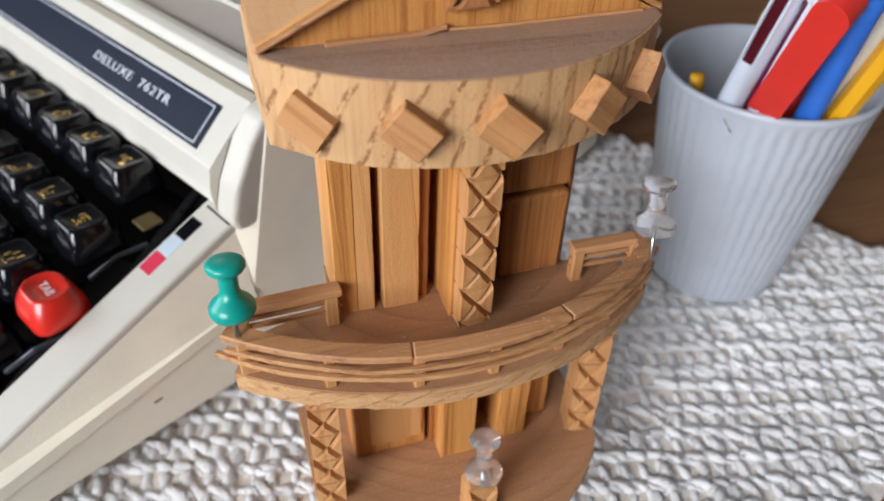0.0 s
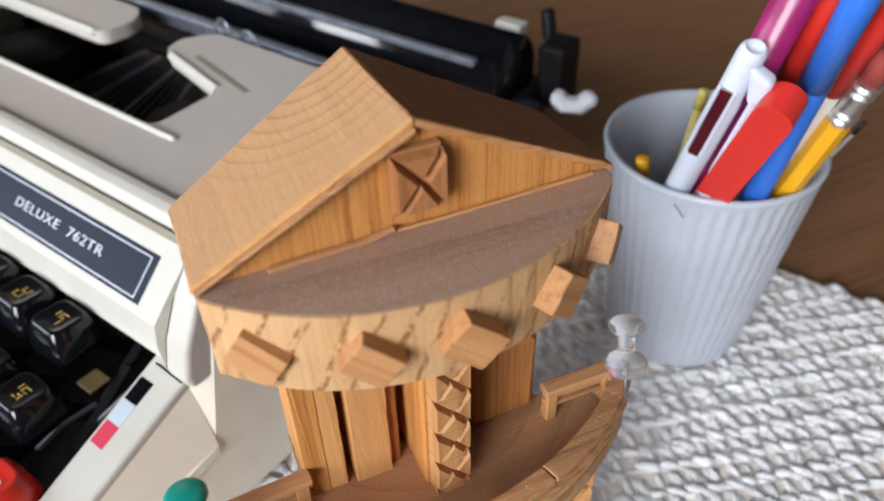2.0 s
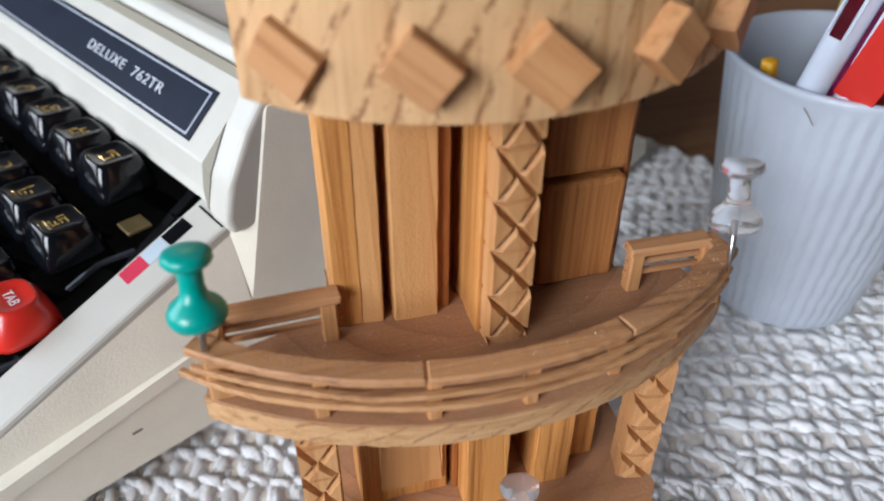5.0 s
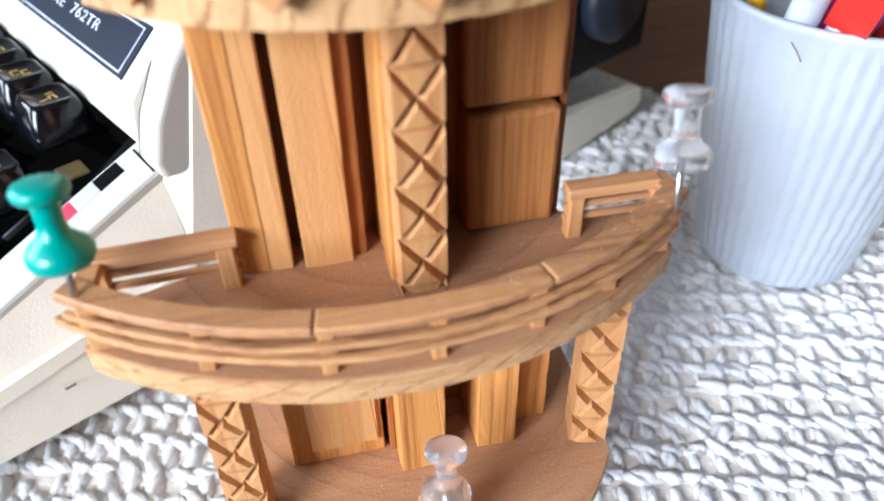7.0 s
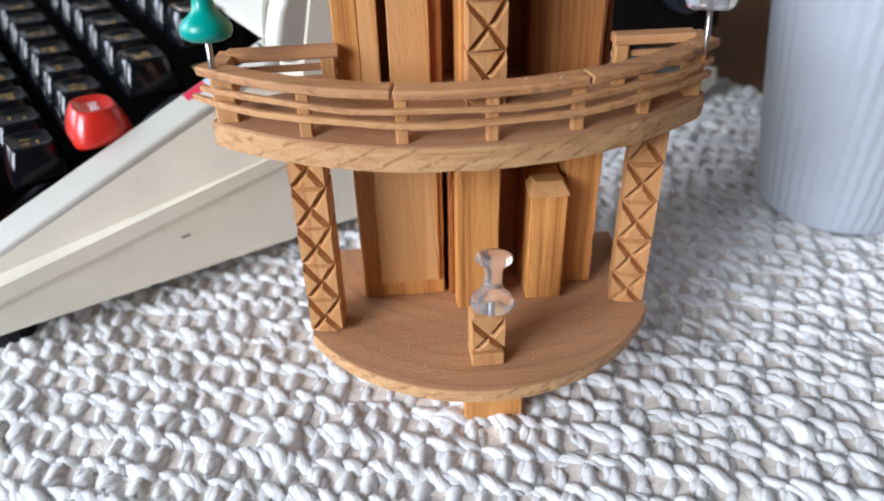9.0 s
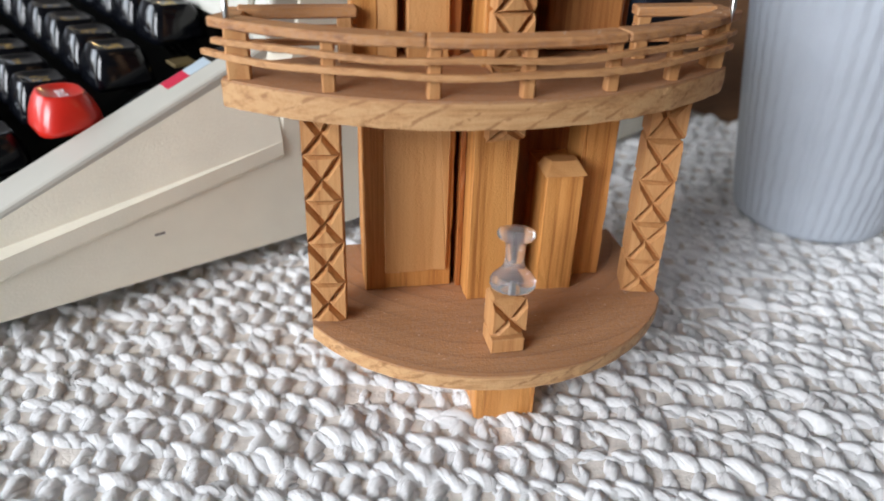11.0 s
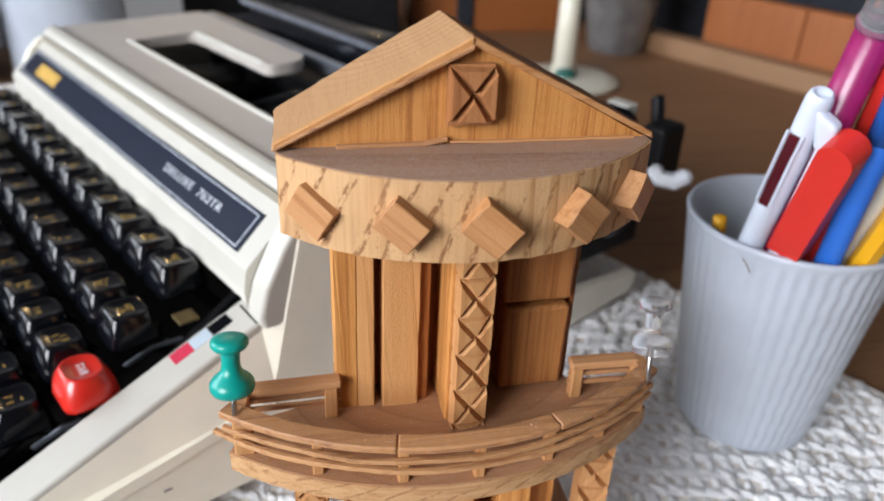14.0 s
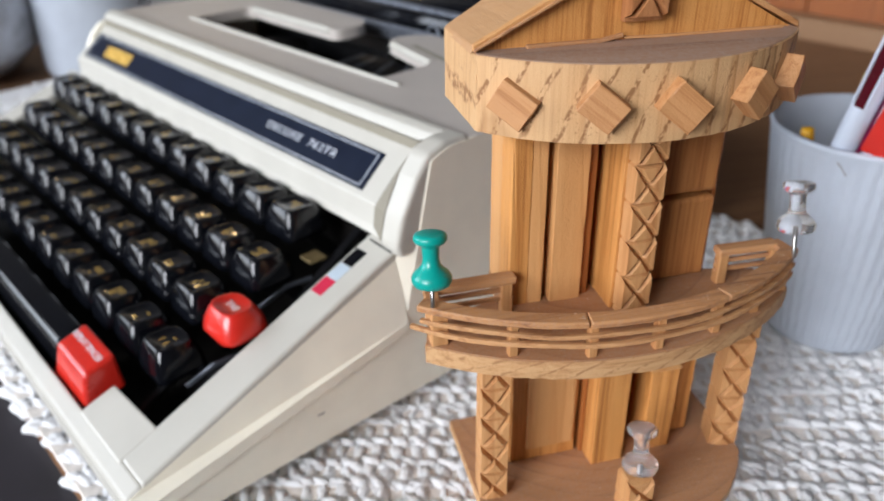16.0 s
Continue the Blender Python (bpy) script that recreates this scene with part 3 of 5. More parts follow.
def tower():
    t = thing("wooden_tower_model", (0, 0, 0), "varnished pine model of a two-storey tower with balcony", "model")
    # Base.
    part("base_plate", prism(arc(0, 2.16, 4.36, -3.76, 3.76) + [(3.78, 3.15), (-3.76, 3.15)], 2.0, 2.33, 0.04), [FLOORWOOD], t, "dusty pine base plate with a bowed front")
    part("base_edge", prism(arc(0, 2.16, 4.375, -3.775, 3.775) + [(3.795, 3.165), (-3.775, 3.165)], 2.01, 2.30, 0.03), THINEDGE, t, "pale sawn edge of the base plate")
    part("foot", box(-0.50, 0.83, -0.92, 0.6, -0.06, 2.01, 0.03), PINE, t, "square pine foot block")
    part("foot", box(-3.0, -1.7, 1.6, 2.9, -0.06, 2.01, 0.03), PINE, t)
    part("foot", box(1.7, 3.0, 1.6, 2.9, -0.06, 2.01, 0.03), PINE, t)
    # Lower posts.
    part("carved_post", carved(-3.40, 0.24, 0.70, 0.70, evenly(2.33, 6.90, 0.905), -6), CARVED, t, "square post carved with crosses")
    part("carved_post", carved(3.42, 0.50, 0.74, 0.72, [(2.33, 3.16), (3.16, 4.06), (4.06, 5.02), (5.02, 5.93), (5.93, 6.9)], -14), CARVED, t, "square post carved with crosses")
    part("carved_post", carved(-0.08, -1.22, 0.67, 0.66, [(2.33, 2.72), (2.74, 3.50)], 1), CARVED, t, "short carved stub post at the front")
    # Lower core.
    part("core_block", box(-2.55, 2.72, 2.0, 3.0, 2.33, 12.14, 0.02), PINE_DARK, t, "pine core behind the boards, red-brown to carry the recess shade")
    part("door_board", box(-2.60, -0.72, 1.08, 2.02, 2.33, 6.92, 0.03), PINE, t, "wide pine door board")
    part("door_panel", box(-2.18, -0.84, 0.985, 1.1, 2.78, 6.92, 0.02), PINE_SMOOTH, t, "thin raised panel on the door board")
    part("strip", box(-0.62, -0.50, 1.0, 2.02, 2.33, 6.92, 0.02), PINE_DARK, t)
    part("upright", box(-0.50, 0.42, 0.42, 2.02, 2.33, 6.92, 0.03), PINE, t, "thick pine upright with strong grain")
    part("stub_post", hexa([(1.12, 0.62, 2.33), (1.92, 0.60, 2.33), (1.98, 2.02, 2.33), (1.12, 2.02, 2.33), (1.12, 0.62, 5.08), (1.92, 0.60, 5.08), (1.98, 2.02, 5.08), (1.12, 2.02, 5.08)], 0.02), PINE, t, "short pine post beside the door")
    part("stub_cap", hexa([(1.04, 0.54, 5.08), (1.98, 0.52, 5.08), (2.0, 1.3, 5.08), (1.08, 1.3, 5.08), (1.24, 0.80, 5.34), (1.82, 0.78, 5.34), (1.85, 1.2, 5.30), (1.2, 1.2, 5.30)], 0.02), PINE_SMOOTH, t, "chamfered pale cap")
    part("side_board", box(2.0, 2.74, 1.12, 2.02, 2.33, 6.92, 0.02), PINE, t)
    # Balcony.
    bx, by, br = -0.35, 6.20, 7.58
    part("balcony_floor", prism(arc(bx, by, br - 0.02, -5.02, 4.32, 32) + [(4.0, 1.3), (2.8, 1.6), (2.75, 3.0), (-2.7, 3.0), (-2.75, 1.7), (-4.75, 1.1)], 6.95, 7.40, 0.03), FLOORWOOD, t, "dusty balcony floor with a bowed front")
    part("balcony_edge", prism(arc(bx, by, br, -5.05, 4.35, 32) + [(4.03, 1.32), (2.82, 1.63), (-2.77, 1.73), (-4.77, 1.12)], 6.90, 7.36, 0.04), THINEDGE, t, "pale sawn balcony edge")
    cuts = [-5.08, -1.70, 1.62, 4.40]
    for a, b in zip(cuts, cuts[1:]):
        pts = [(x, y, 8.33) for x, y in arc(bx, by, br - 0.20, a + 0.012, b - 0.012, 22)]
        part("top_rail", sweep(pts, 0.42, 0.17, bevel=0.03, jitter=0.04), RAIL, t, "flat curved handrail piece")
    for z, over, h in ((8.05, 0.10, 0.105), (7.80, 0.30, 0.115)):
        pts = [(x, y, z + 0.02 * math.sin(x * 2.1 + z * 9)) for x, y in arc(bx, by, br - 0.02, -5.02 - over, 4.36, 70)]
        part("thin_rail", sweep(pts, 0.11, h, bevel=0.012, jitter=0.12), SPLIT, t, "thin split rail strip")
    for x in (-3.25, -1.58, -0.03, 1.52, 2.86):
        y = by - math.sqrt((br - 0.19) ** 2 - (x - bx) ** 2)
        part("baluster", box(x - 0.115, x + 0.115, y - 0.09, y + 0.12, 7.38, 8.27, 0.03), CARVED, t)
    part("corner_post", box(-4.92, -4.52, 0.12, 0.50, 7.38, 8.27, 0.03), CARVED, t)
    part("corner_post", box(3.86, 4.18, 0.12, 0.50, 7.38, 8.30, 0.03), CARVED, t)
    # Side railings back to the core.
    for a, b, post in (((-4.72, 1.06), (-2.64, 1.14), (-2.86, 1.10)), ((4.22, 0.90), (2.62, 0.98), (2.80, 0.96))):
        part("side_rail", sweep([(*a, 8.32), (*b, 8.30)], 0.36, 0.19, bevel=0.03), RAIL, t, "short side handrail")
        part("thin_rail", sweep([(*a, 8.02), (*b, 8.0)], 0.10, 0.12, bevel=0.015), RAIL, t)
        part("thin_rail", sweep([(*a, 7.78), (*b, 7.76)], 0.10, 0.12, bevel=0.015), RAIL, t)
        part("end_rail", sweep([(a[0] * 1.0, a[1] + 0.12, 8.31), (a[0] - 0.08 * (1 if a[0] < 0 else -1), 0.34, 8.31)], 0.34, 0.16, bevel=0.03), RAIL, t, "short end piece of the handrail")
        part("baluster", box(a[0] - 0.12, a[0] + 0.12, a[1] - 0.12, a[1] + 0.12, 7.38, 8.24, 0.03), CARVED, t)
        part("baluster", box(post[0] - 0.14, post[0] + 0.14, post[1] - 0.13, post[1] + 0.13, 7.38, 8.24, 0.03), CARVED, t)
    # Upper core.
    part("board", hexa([(-2.68, 1.32, 7.38), (-1.88, 1.26, 7.38), (-1.88, 2.02, 7.38), (-2.68, 3.0, 7.38), (-2.68, 1.32, 12.2), (-1.88, 1.26, 12.2), (-1.88, 2.02, 12.2), (-2.68, 3.0, 12.2)], 0.02), PINE_SMOOTH, t, "plain upright pine board")
    part("corner_strip", box(-2.74, -2.24, 1.27, 2.02, 7.38, 12.2, 0.03), PINE, t)
    part("board", box(-1.70, -0.90, 1.19, 2.02, 7.38, 12.2, 0.02), PINE_SMOOTH, t, "plain upright pine board")
    part("strip", box(-0.90, -0.66, 1.34, 2.02, 7.38, 12.2, 0.01), PINE_DARK, t, "recessed strip with shade in its orange-brown colour")
    part("upright", box(-0.40, 0.44, 0.55, 2.02, 6.95, 12.2, 0.03), PINE, t, "pale layered upright behind the carved post")
    part("carved_post", carved(0.06, 0.36, 0.74, 0.42, evenly(6.02, 12.16, 0.93), 3), CARVED, t, "tall post carved with crosses")
    part("drawer_front", box(1.06, 2.62, 1.36, 2.02, 7.42, 9.66, 0.12, 3), DRAWER, t, "raised pine panel with rounded corners")
    part("drawer_front", box(1.02, 2.62, 1.40, 2.02, 9.78, 12.2, 0.10, 3), DRAWER, t, "raised pine panel with rounded corners")
    part("side_edge", box(2.70, 2.82, 1.70, 3.0, 7.38, 12.2, 0.02), PINE_DARK, t)
    # Roof disc.
    front = arc(-0.05, 4.20, 4.92, -3.70, 3.62, 28)
    part("roof_disc", prism(front + [(3.64, 3.4), (2.6, 4.2), (-2.6, 4.2), (-3.72, 3.4)], 12.14, 13.72, 0.05), EDGE, t, "thick pale D-shaped block with a bowed front")
    part("disc_top", prism(arc(-0.05, 4.20, 4.88, -3.66, 3.58, 28) + [(3.6, 1.2), (-3.68, 1.2)], 13.66, 13.735, 0.015), DISCWOOD, t, "dusty brown top of the block")
    # Blocks: place, height, turn from the rim, tilt from the diamond, half width and height, and how far they stand out.
    for x, z, skew, tilt, a, b, proud in ((-3.07, 12.86, -2, 13, 0.43, 0.36, 0.18), (-1.55, 12.94, -3, 8, 0.40, 0.34, 0.31), (-0.05, 12.92, -8, 6, 0.43, 0.36, 0.35), (1.66, 12.90, 2, 5, 0.38, 0.38, 0.35), (2.98, 12.88, 4, 4, 0.38, 0.38, 0.35)):
        y = 4.20 - math.sqrt(4.92 ** 2 - (x + 0.05) ** 2)
        nrm = Vector((x + 0.05, y - 4.20, 0)).normalized()
        turn = Matrix.Rotation(math.atan2(nrm.y, nrm.x) + math.pi / 2 + radians(skew), 3, "Z") @ Matrix.Rotation(radians(45 - tilt), 3, "Y")
        mid = Vector((x, y, z)) + nrm * (proud - 0.30)
        block = part("diamond_block", box(mid.x - a, mid.x + a, mid.y - 0.30, mid.y + 0.30, mid.z - b, mid.z + b, 0.02, turn=turn), BLOCK, t, "small cube set on its corner")
        # The block's own directions follow its turn, so that the grain runs along its sides.
        own = Matrix.Translation(mid * CM - t.location) @ turn.to_4x4()
        block.data.transform(own.inverted())
        block.matrix_basis = own
    # Roof: two slopes over a solid gable.
    back = 4.25
    gable = bmesh.new()
    f = [gable.verts.new(p) for p in ((-3.55, 1.17, 13.73), (3.55, 1.17, 13.73), (-0.10, 1.17, 15.66))]
    g = [gable.verts.new(p) for p in ((-3.55, 3.5, 13.73), (3.55, 3.5, 13.73), (-0.10, 4.1, 15.5))]
    gable.faces.new(f)
    gable.faces.new(g[::-1])
    for a, b in ((0, 1), (1, 2), (2, 0)):
        gable.faces.new((f[a], f[b], g[b], g[a]))
    part("pediment", gable, PINE, t, "pine pediment with upright grain")
    part("roof_slope", hexa([(-3.78, 1.06, 13.70), (-0.10, 1.06, 15.62), (-0.10, back, 15.44), (-3.70, 3.45, 13.58), (-3.74, 1.06, 13.86), (-0.10, 1.06, 15.78), (-0.10, back, 15.60), (-3.68, 3.50, 13.74)], 0.02), ROOF, t, "pale roof slope with curved growth rings")
    # This slope faces away from the windows; its wood is coloured darker for that.
    part("roof_slope", hexa([(-0.10, 1.06, 15.62), (3.72, 1.06, 13.70), (3.62, 3.45, 13.58), (-0.10, back, 15.44), (-0.10, 1.06, 15.78), (3.68, 1.06, 13.86), (3.60, 3.50, 13.74), (-0.10, back, 15.60)], 0.02), ROOF_SHADED, t, "roof slope with its shade put into the dark amber colour")
    # Trim along the gable.
    part("trim", hexa([(-3.72, 1.0, 13.74), (-0.10, 1.0, 15.58), (-0.10, 1.15, 15.58), (-3.72, 1.15, 13.74), (-3.74, 1.0, 13.88), (-0.10, 1.0, 15.76), (-0.10, 1.15, 15.76), (-3.74, 1.15, 13.88)], 0.02), PINE_SMOOTH, t, "pale trim strip under the eave")
    part("trim", hexa([(-3.72, 0.93, 13.75), (-0.10, 0.93, 15.55), (-0.10, 1.01, 15.55), (-3.72, 1.01, 13.75), (-3.73, 0.93, 13.81), (-0.10, 0.93, 15.64), (-0.10, 1.01, 15.64), (-3.73, 1.01, 13.81)], 0.015), RAIL, t, "thin split strip on the eave trim")
    part("trim", hexa([(-0.10, 1.04, 15.60), (3.66, 1.04, 13.74), (3.66, 1.15, 13.74), (-0.10, 1.15, 15.60), (-0.10, 1.04, 15.76), (3.68, 1.04, 13.86), (3.68, 1.15, 13.86), (-0.10, 1.15, 15.76)], 0.02), BLOCK, t)
    part("trim", sweep([(-2.6, 1.06, 13.765), (-0.95, 1.07, 13.77), (-0.50, 1.06, 13.86)], 0.11, 0.08, bevel=0.015), RAIL, t, "split thin strip at the foot of the pediment")
    part("trim", sweep([(-0.45, 1.09, 13.79), (0.4, 1.09, 13.76), (3.3, 1.09, 13.76)], 0.08, 0.06, bevel=0.015), BLOCK, t)
    orn = carved(-0.10, 0.98, 0.86, 0.38, [(14.20, 15.26)], 3, 0.24, sides=False, gap=0.075)
    merge(orn, box(-0.53, 0.33, 1.0, 1.17, 14.12, 15.28, 0.01))
    part("ornament", orn, ORNAMENT, t, "square plaque carved with a cross")


tower()


def dust():
    """Pale crumbs and short lint on the tower's level tops."""
    rng = random.Random(12)
    bm = bmesh.new()
    spots = []
    while len(spots) < 45:
        x, y = rng.uniform(-4.4, 4.0), rng.uniform(-1.3, 1.1)
        if (x + 0.35) ** 2 + (y - 6.2) ** 2 < 7.0 ** 2:
            spots.append((x, y, 7.40))
    for k in range(55):
        x = 4.3 - 7.0 * rng.random() ** 2
        spots.append((x, 6.20 - math.sqrt((7.38 + rng.uniform(-0.16, 0.16)) ** 2 - (x + 0.35) ** 2), 8.415))
    while len(spots) < 150:
        x, y = rng.uniform(-3.4, 3.4), rng.uniform(-1.9, 1.0)
        if x ** 2 + (y - 2.16) ** 2 < 4.2 ** 2:
            spots.append((x, y, 2.33))
    for x, y, z in spots:
        a, lint = rng.uniform(0, math.pi), rng.random() < 0.03
        long, wide = (rng.uniform(0.06, 0.14), 0.005) if lint else (rng.uniform(0.008, 0.022), rng.uniform(0.006, 0.015))
        c, s = math.cos(a), math.sin(a)
        ring = [bm.verts.new((x + c * p - s * q, y + s * p + c * q, z)) for p, q in ((-long, 0), (0, -wide), (long, rng.uniform(-wide, wide)), (0, wide))]
        tip = bm.verts.new((x, y, z + wide * 1.4))
        for k in range(4):
            bm.faces.new((ring[k], ring[(k + 1) % 4], tip))
        bm.faces.new(ring[::-1])
    solid("dust", bm, DUST, (0, 0, 2.33), "pale dust crumbs and lint on the tower", "dust", kind="stuff")


dust()


def pushpin(at, aim, mat, label, group="pushpins"):
    a = Vector(at)
    root = thing("pushpin", at, label, "pushpin", group)
    part("head", lathe([(0, 0.0), (0.30, 0.0), (0.40, 0.05), (0.445, 0.14), (0.445, 0.24), (0.39, 0.34), (0.28, 0.43), (0.205, 0.52), (0.18, 0.66), (0.19, 0.90), (0.22, 0.97), (0.33, 1.03), (0.37, 1.09), (0.37, 1.16), (0.34, 1.21), (0.27, 1.24), (0, 1.25)], a, 32, aim), mat, root, smooth=True)
    part("needle", lathe([(0, -0.75), (0.025, -0.62), (0.055, -0.5), (0.055, 0.15), (0, 0.17)], a, 10, aim), STEEL, root, "steel needle", smooth=True)


pushpin((-4.84, 0.30, 8.90), (0.02, 0.16, 1.0), GREEN, "green plastic pushpin stuck in the balcony corner")
pushpin((4.10, 0.16, 9.02), (0.07, 0.30, 1.0), CLEARPLASTIC, "clear plastic pushpin stuck in the balcony corner")
pushpin((0.02, -1.18, 3.56), (0.07, 0.25, 1.0), CLEARPLASTIC, "clear plastic pushpin stuck in the short front post")

# ---- the typewriter ----
def rim(v):
    return 6.10 + 0.408 * (v + 1.0)


def th(pts, bevel=0.0, seg=1, bm=None):
    """hexa() with corners in the typewriter's own directions."""
    return hexa([tw(*p) for p in pts], bevel, seg, bm)


def tbox(u0, u1, v0, v1, z0, z1, bevel=0.03, seg=1, bm=None):
    return th([(u0, v0, z0), (u1, v0, z0), (u1, v1, z0), (u0, v1, z0), (u0, v0, z1), (u1, v0, z1), (u1, v1, z1), (u0, v1, z1)], bevel, seg, bm)


def extrude(profile, u0, u1, bevel=0.0, seg=1, bm=None):
    """A solid of one (v, z) outline between two u."""
    own = bmesh.new()
    a = [own.verts.new(tw(u0, v, z)) for v, z in profile]
    b = [own.verts.new(tw(u1, v, z)) for v, z in profile]
    own.faces.new(a)
    own.faces.new(b[::-1])
    n = len(profile)
    for k in range(n):
        own.faces.new((a[k], b[k], b[(k + 1) % n], a[(k + 1) % n]))
    bmesh.ops.recalc_face_normals(own, faces=own.faces)
    soften(own, bevel, seg, 12)
    return merge(bm, own)


KEY_TILT = -0.05


def dished_key(u, v, z, w, d, h, round_=1.0):
    """A key with rounded corners, steep glossy sides, a thin rim and a hollow top that lies almost level."""
    bm = bmesh.new()
    rings = []
    for inset, drop, tilt, r in ((-0.05, h, 0.02, 0.24), (-0.04, h * 0.85, 0.02, 0.26), (0.0, h * 0.55, 0.0, 0.28), (0.09, h * 0.26, -0.02, 0.28), (0.17, 0.08, KEY_TILT, 0.27), (0.205, 0.02, KEY_TILT, 0.26), (0.24, 0.0, KEY_TILT, 0.24), (0.29, 0.014, KEY_TILT, 0.22), (0.42, 0.065, KEY_TILT, 0.14), (0.54, 0.085, KEY_TILT, 0.08)):
        a, b, r = w / 2 - inset, d / 2 - inset, min(r * round_, w / 2 - inset, d / 2 - inset)
        ring = []
        for cx, cy, start in ((a - r, b - r, 0), (r - a, b - r, 90), (r - a, r - b, 180), (a - r, r - b, 270)):
            for k in range(4):
                ang = radians(start + 30 * k)
                x, y = cx + r * math.cos(ang), cy + r * math.sin(ang)
                ring.append(bm.verts.new(tw(u + x, v + y, z - drop + tilt * y)))
        rings.append(ring)
    n = len(rings[0])
    for lo, hi in zip(rings, rings[1:]):
        for k in range(n):
            bm.faces.new((lo[k], lo[(k + 1) % n], hi[(k + 1) % n], hi[k]))
    bm.faces.new(rings[-1])
    bm.faces.new(rings[0][::-1])
    return bm


def typewriter():
    t = thing("typewriter", tw(22, 0, 0.2), "cream portable typewriter with black keys and navy nameplate", "typewriter")
    # Lower housing: rims round the key well, shoulders and skirt.
    bm = th([(9.55, -9.6, rim(-9.6) - 0.5), (9.55, -0.4, rim(-0.4) - 0.5), (8.15, -0.4, rim(-0.4) - 0.5), (8.15, -9.6, rim(-9.6) - 0.5), (9.55, -9.6, rim(-9.6)), (9.55, -0.4, rim(-0.4)), (8.15, -0.4, rim(-0.4)), (8.15, -9.6, rim(-9.6))], 0.10, 2)
    part("right_rim", bm, CREAM, t)
    bm = th([(34.6, -9.6, rim(-9.6) - 0.5), (36.1, -9.6, rim(-9.6) - 0.5), (36.1, -0.4, rim(-0.4) - 0.5), (34.6, -0.4, rim(-0.4) - 0.5), (34.6, -9.6, rim(-9.6)), (36.1, -9.6, rim(-9.6)), (36.1, -0.4, rim(-0.4)), (34.6, -0.4, rim(-0.4))], 0.10, 2)
    part("left_rim", bm, CREAM, t)
    part("front_rim", th([(8.15, -10.02, 1.0), (36.1, -10.02, 1.0), (36.1, -9.55, 1.4), (8.15, -9.55, 1.4), (8.15, -10.12, rim(-10.1) - 0.1), (36.1, -10.12, rim(-10.1) - 0.1), (36.1, -9.55, rim(-9.55)), (8.15, -9.55, rim(-9.55))], 0.14, 3), CREAM, t)
    part("corner_block", th([(9.4, -9.7, 1.8), (12.35, -9.7, 1.8), (12.25, -8.55, 1.8), (9.4, -8.45, 1.8), (9.4, -9.7, rim(-9.7) + 0.02), (12.35, -9.7, rim(-9.7) + 0.02), (12.25, -8.55, rim(-8.55) + 0.02), (9.4, -8.45, rim(-8.45) + 0.02)], 0.08, 2), CREAM, t)

    def shoulder(v):
        return 3.82 + 0.165 * (v + 0.15)

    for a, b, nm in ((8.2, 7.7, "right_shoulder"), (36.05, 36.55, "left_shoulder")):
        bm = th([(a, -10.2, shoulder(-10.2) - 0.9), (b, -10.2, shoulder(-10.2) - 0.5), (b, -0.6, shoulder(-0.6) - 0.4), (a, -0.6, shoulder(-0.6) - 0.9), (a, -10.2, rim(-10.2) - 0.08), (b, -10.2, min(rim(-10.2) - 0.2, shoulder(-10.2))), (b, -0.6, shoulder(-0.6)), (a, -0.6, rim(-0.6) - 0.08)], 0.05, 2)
        # Shoulders take the lightened side colour too, against their shade.
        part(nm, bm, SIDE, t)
    for u0, u1, nm in ((7.79, 8.3, "right_side"), (34.3, 34.75, "left_side")):
        own = bmesh.new()
        ease = 0.0 if u0 < 20 else 0.4
        prof = [(-9.8, 1.0), (13.6, 0.35), (17.4, 0.7), (17.9, 0.95), (17.8, 1.6), (14.0, 2.0), (12.2, 2.3), (10.4, 3.2), (10.2, 8.75), (9.9, 9.0), (9.3, 9.14), (2.0, 9.22), (1.3 + ease, 9.20 - ease * 0.4), (0.6 + ease, 8.95 - ease * 0.4), (0.08 + ease, 8.30), (-0.52 + ease, 7.25), (-0.76 + ease, 6.40), (-0.72, 5.0), (-0.68, 3.7), (-10.0, 2.2)]
        if u0 > 20:
            prof = [(-0.3, 0.9)] + prof[1:-2] + [(-0.3, 3.7)]
        bm = extrude(prof, u0, u1, 0.0)
        if u0 < 20:
            # The panel's front corner leans in to meet the sloping shoulder.
            for vert in bm.verts:
                v, z = vert.co.dot(UY), vert.co.z
                if vert.co.dot(UX) < 8.0 and v < 0.5 and z > 3.8:
                    vert.co += UX * 0.5 * min(1.0, (z - 3.6) / 2.4) * max(0.0, min(1.0, (0.5 - v) / 1.1))
        part(nm, soften(bm, 0.03, 2, 30), SIDE, t, "side panel in plastic lightened to make up for weak light")
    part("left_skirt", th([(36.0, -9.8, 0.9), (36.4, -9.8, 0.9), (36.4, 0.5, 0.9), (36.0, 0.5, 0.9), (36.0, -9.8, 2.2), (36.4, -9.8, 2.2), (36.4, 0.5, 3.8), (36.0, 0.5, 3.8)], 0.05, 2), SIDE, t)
    part("well_floor", th([(9, -9.6, 0.7), (35.4, -9.6, 0.7), (35.4, 0.5, 3.2), (9, 0.5, 3.2), (9, -9.6, 1.0), (35.4, -9.6, 1.0), (35.4, 0.5, 4.0), (9, 0.5, 4.0)]), WELLBLACK, t, "dusty black floor of the key well")
    part("well_back", tbox(9, 35.4, 0.3, 0.6, 3.0, 6.6, 0), WELLBLACK, t)
    # Hood with the nameplate.
    front = [(-0.62, 6.30), (-0.52, 6.55), (-0.42, 7.28), (0.95, 8.50), (1.22, 8.74), (1.40, 8.74), (1.40, 8.2), (0.6, 7.2), (0.1, 6.2)]
    part("hood_front", extrude(front, 8.72, 34.3, 0.05, 2), CREAM, t)
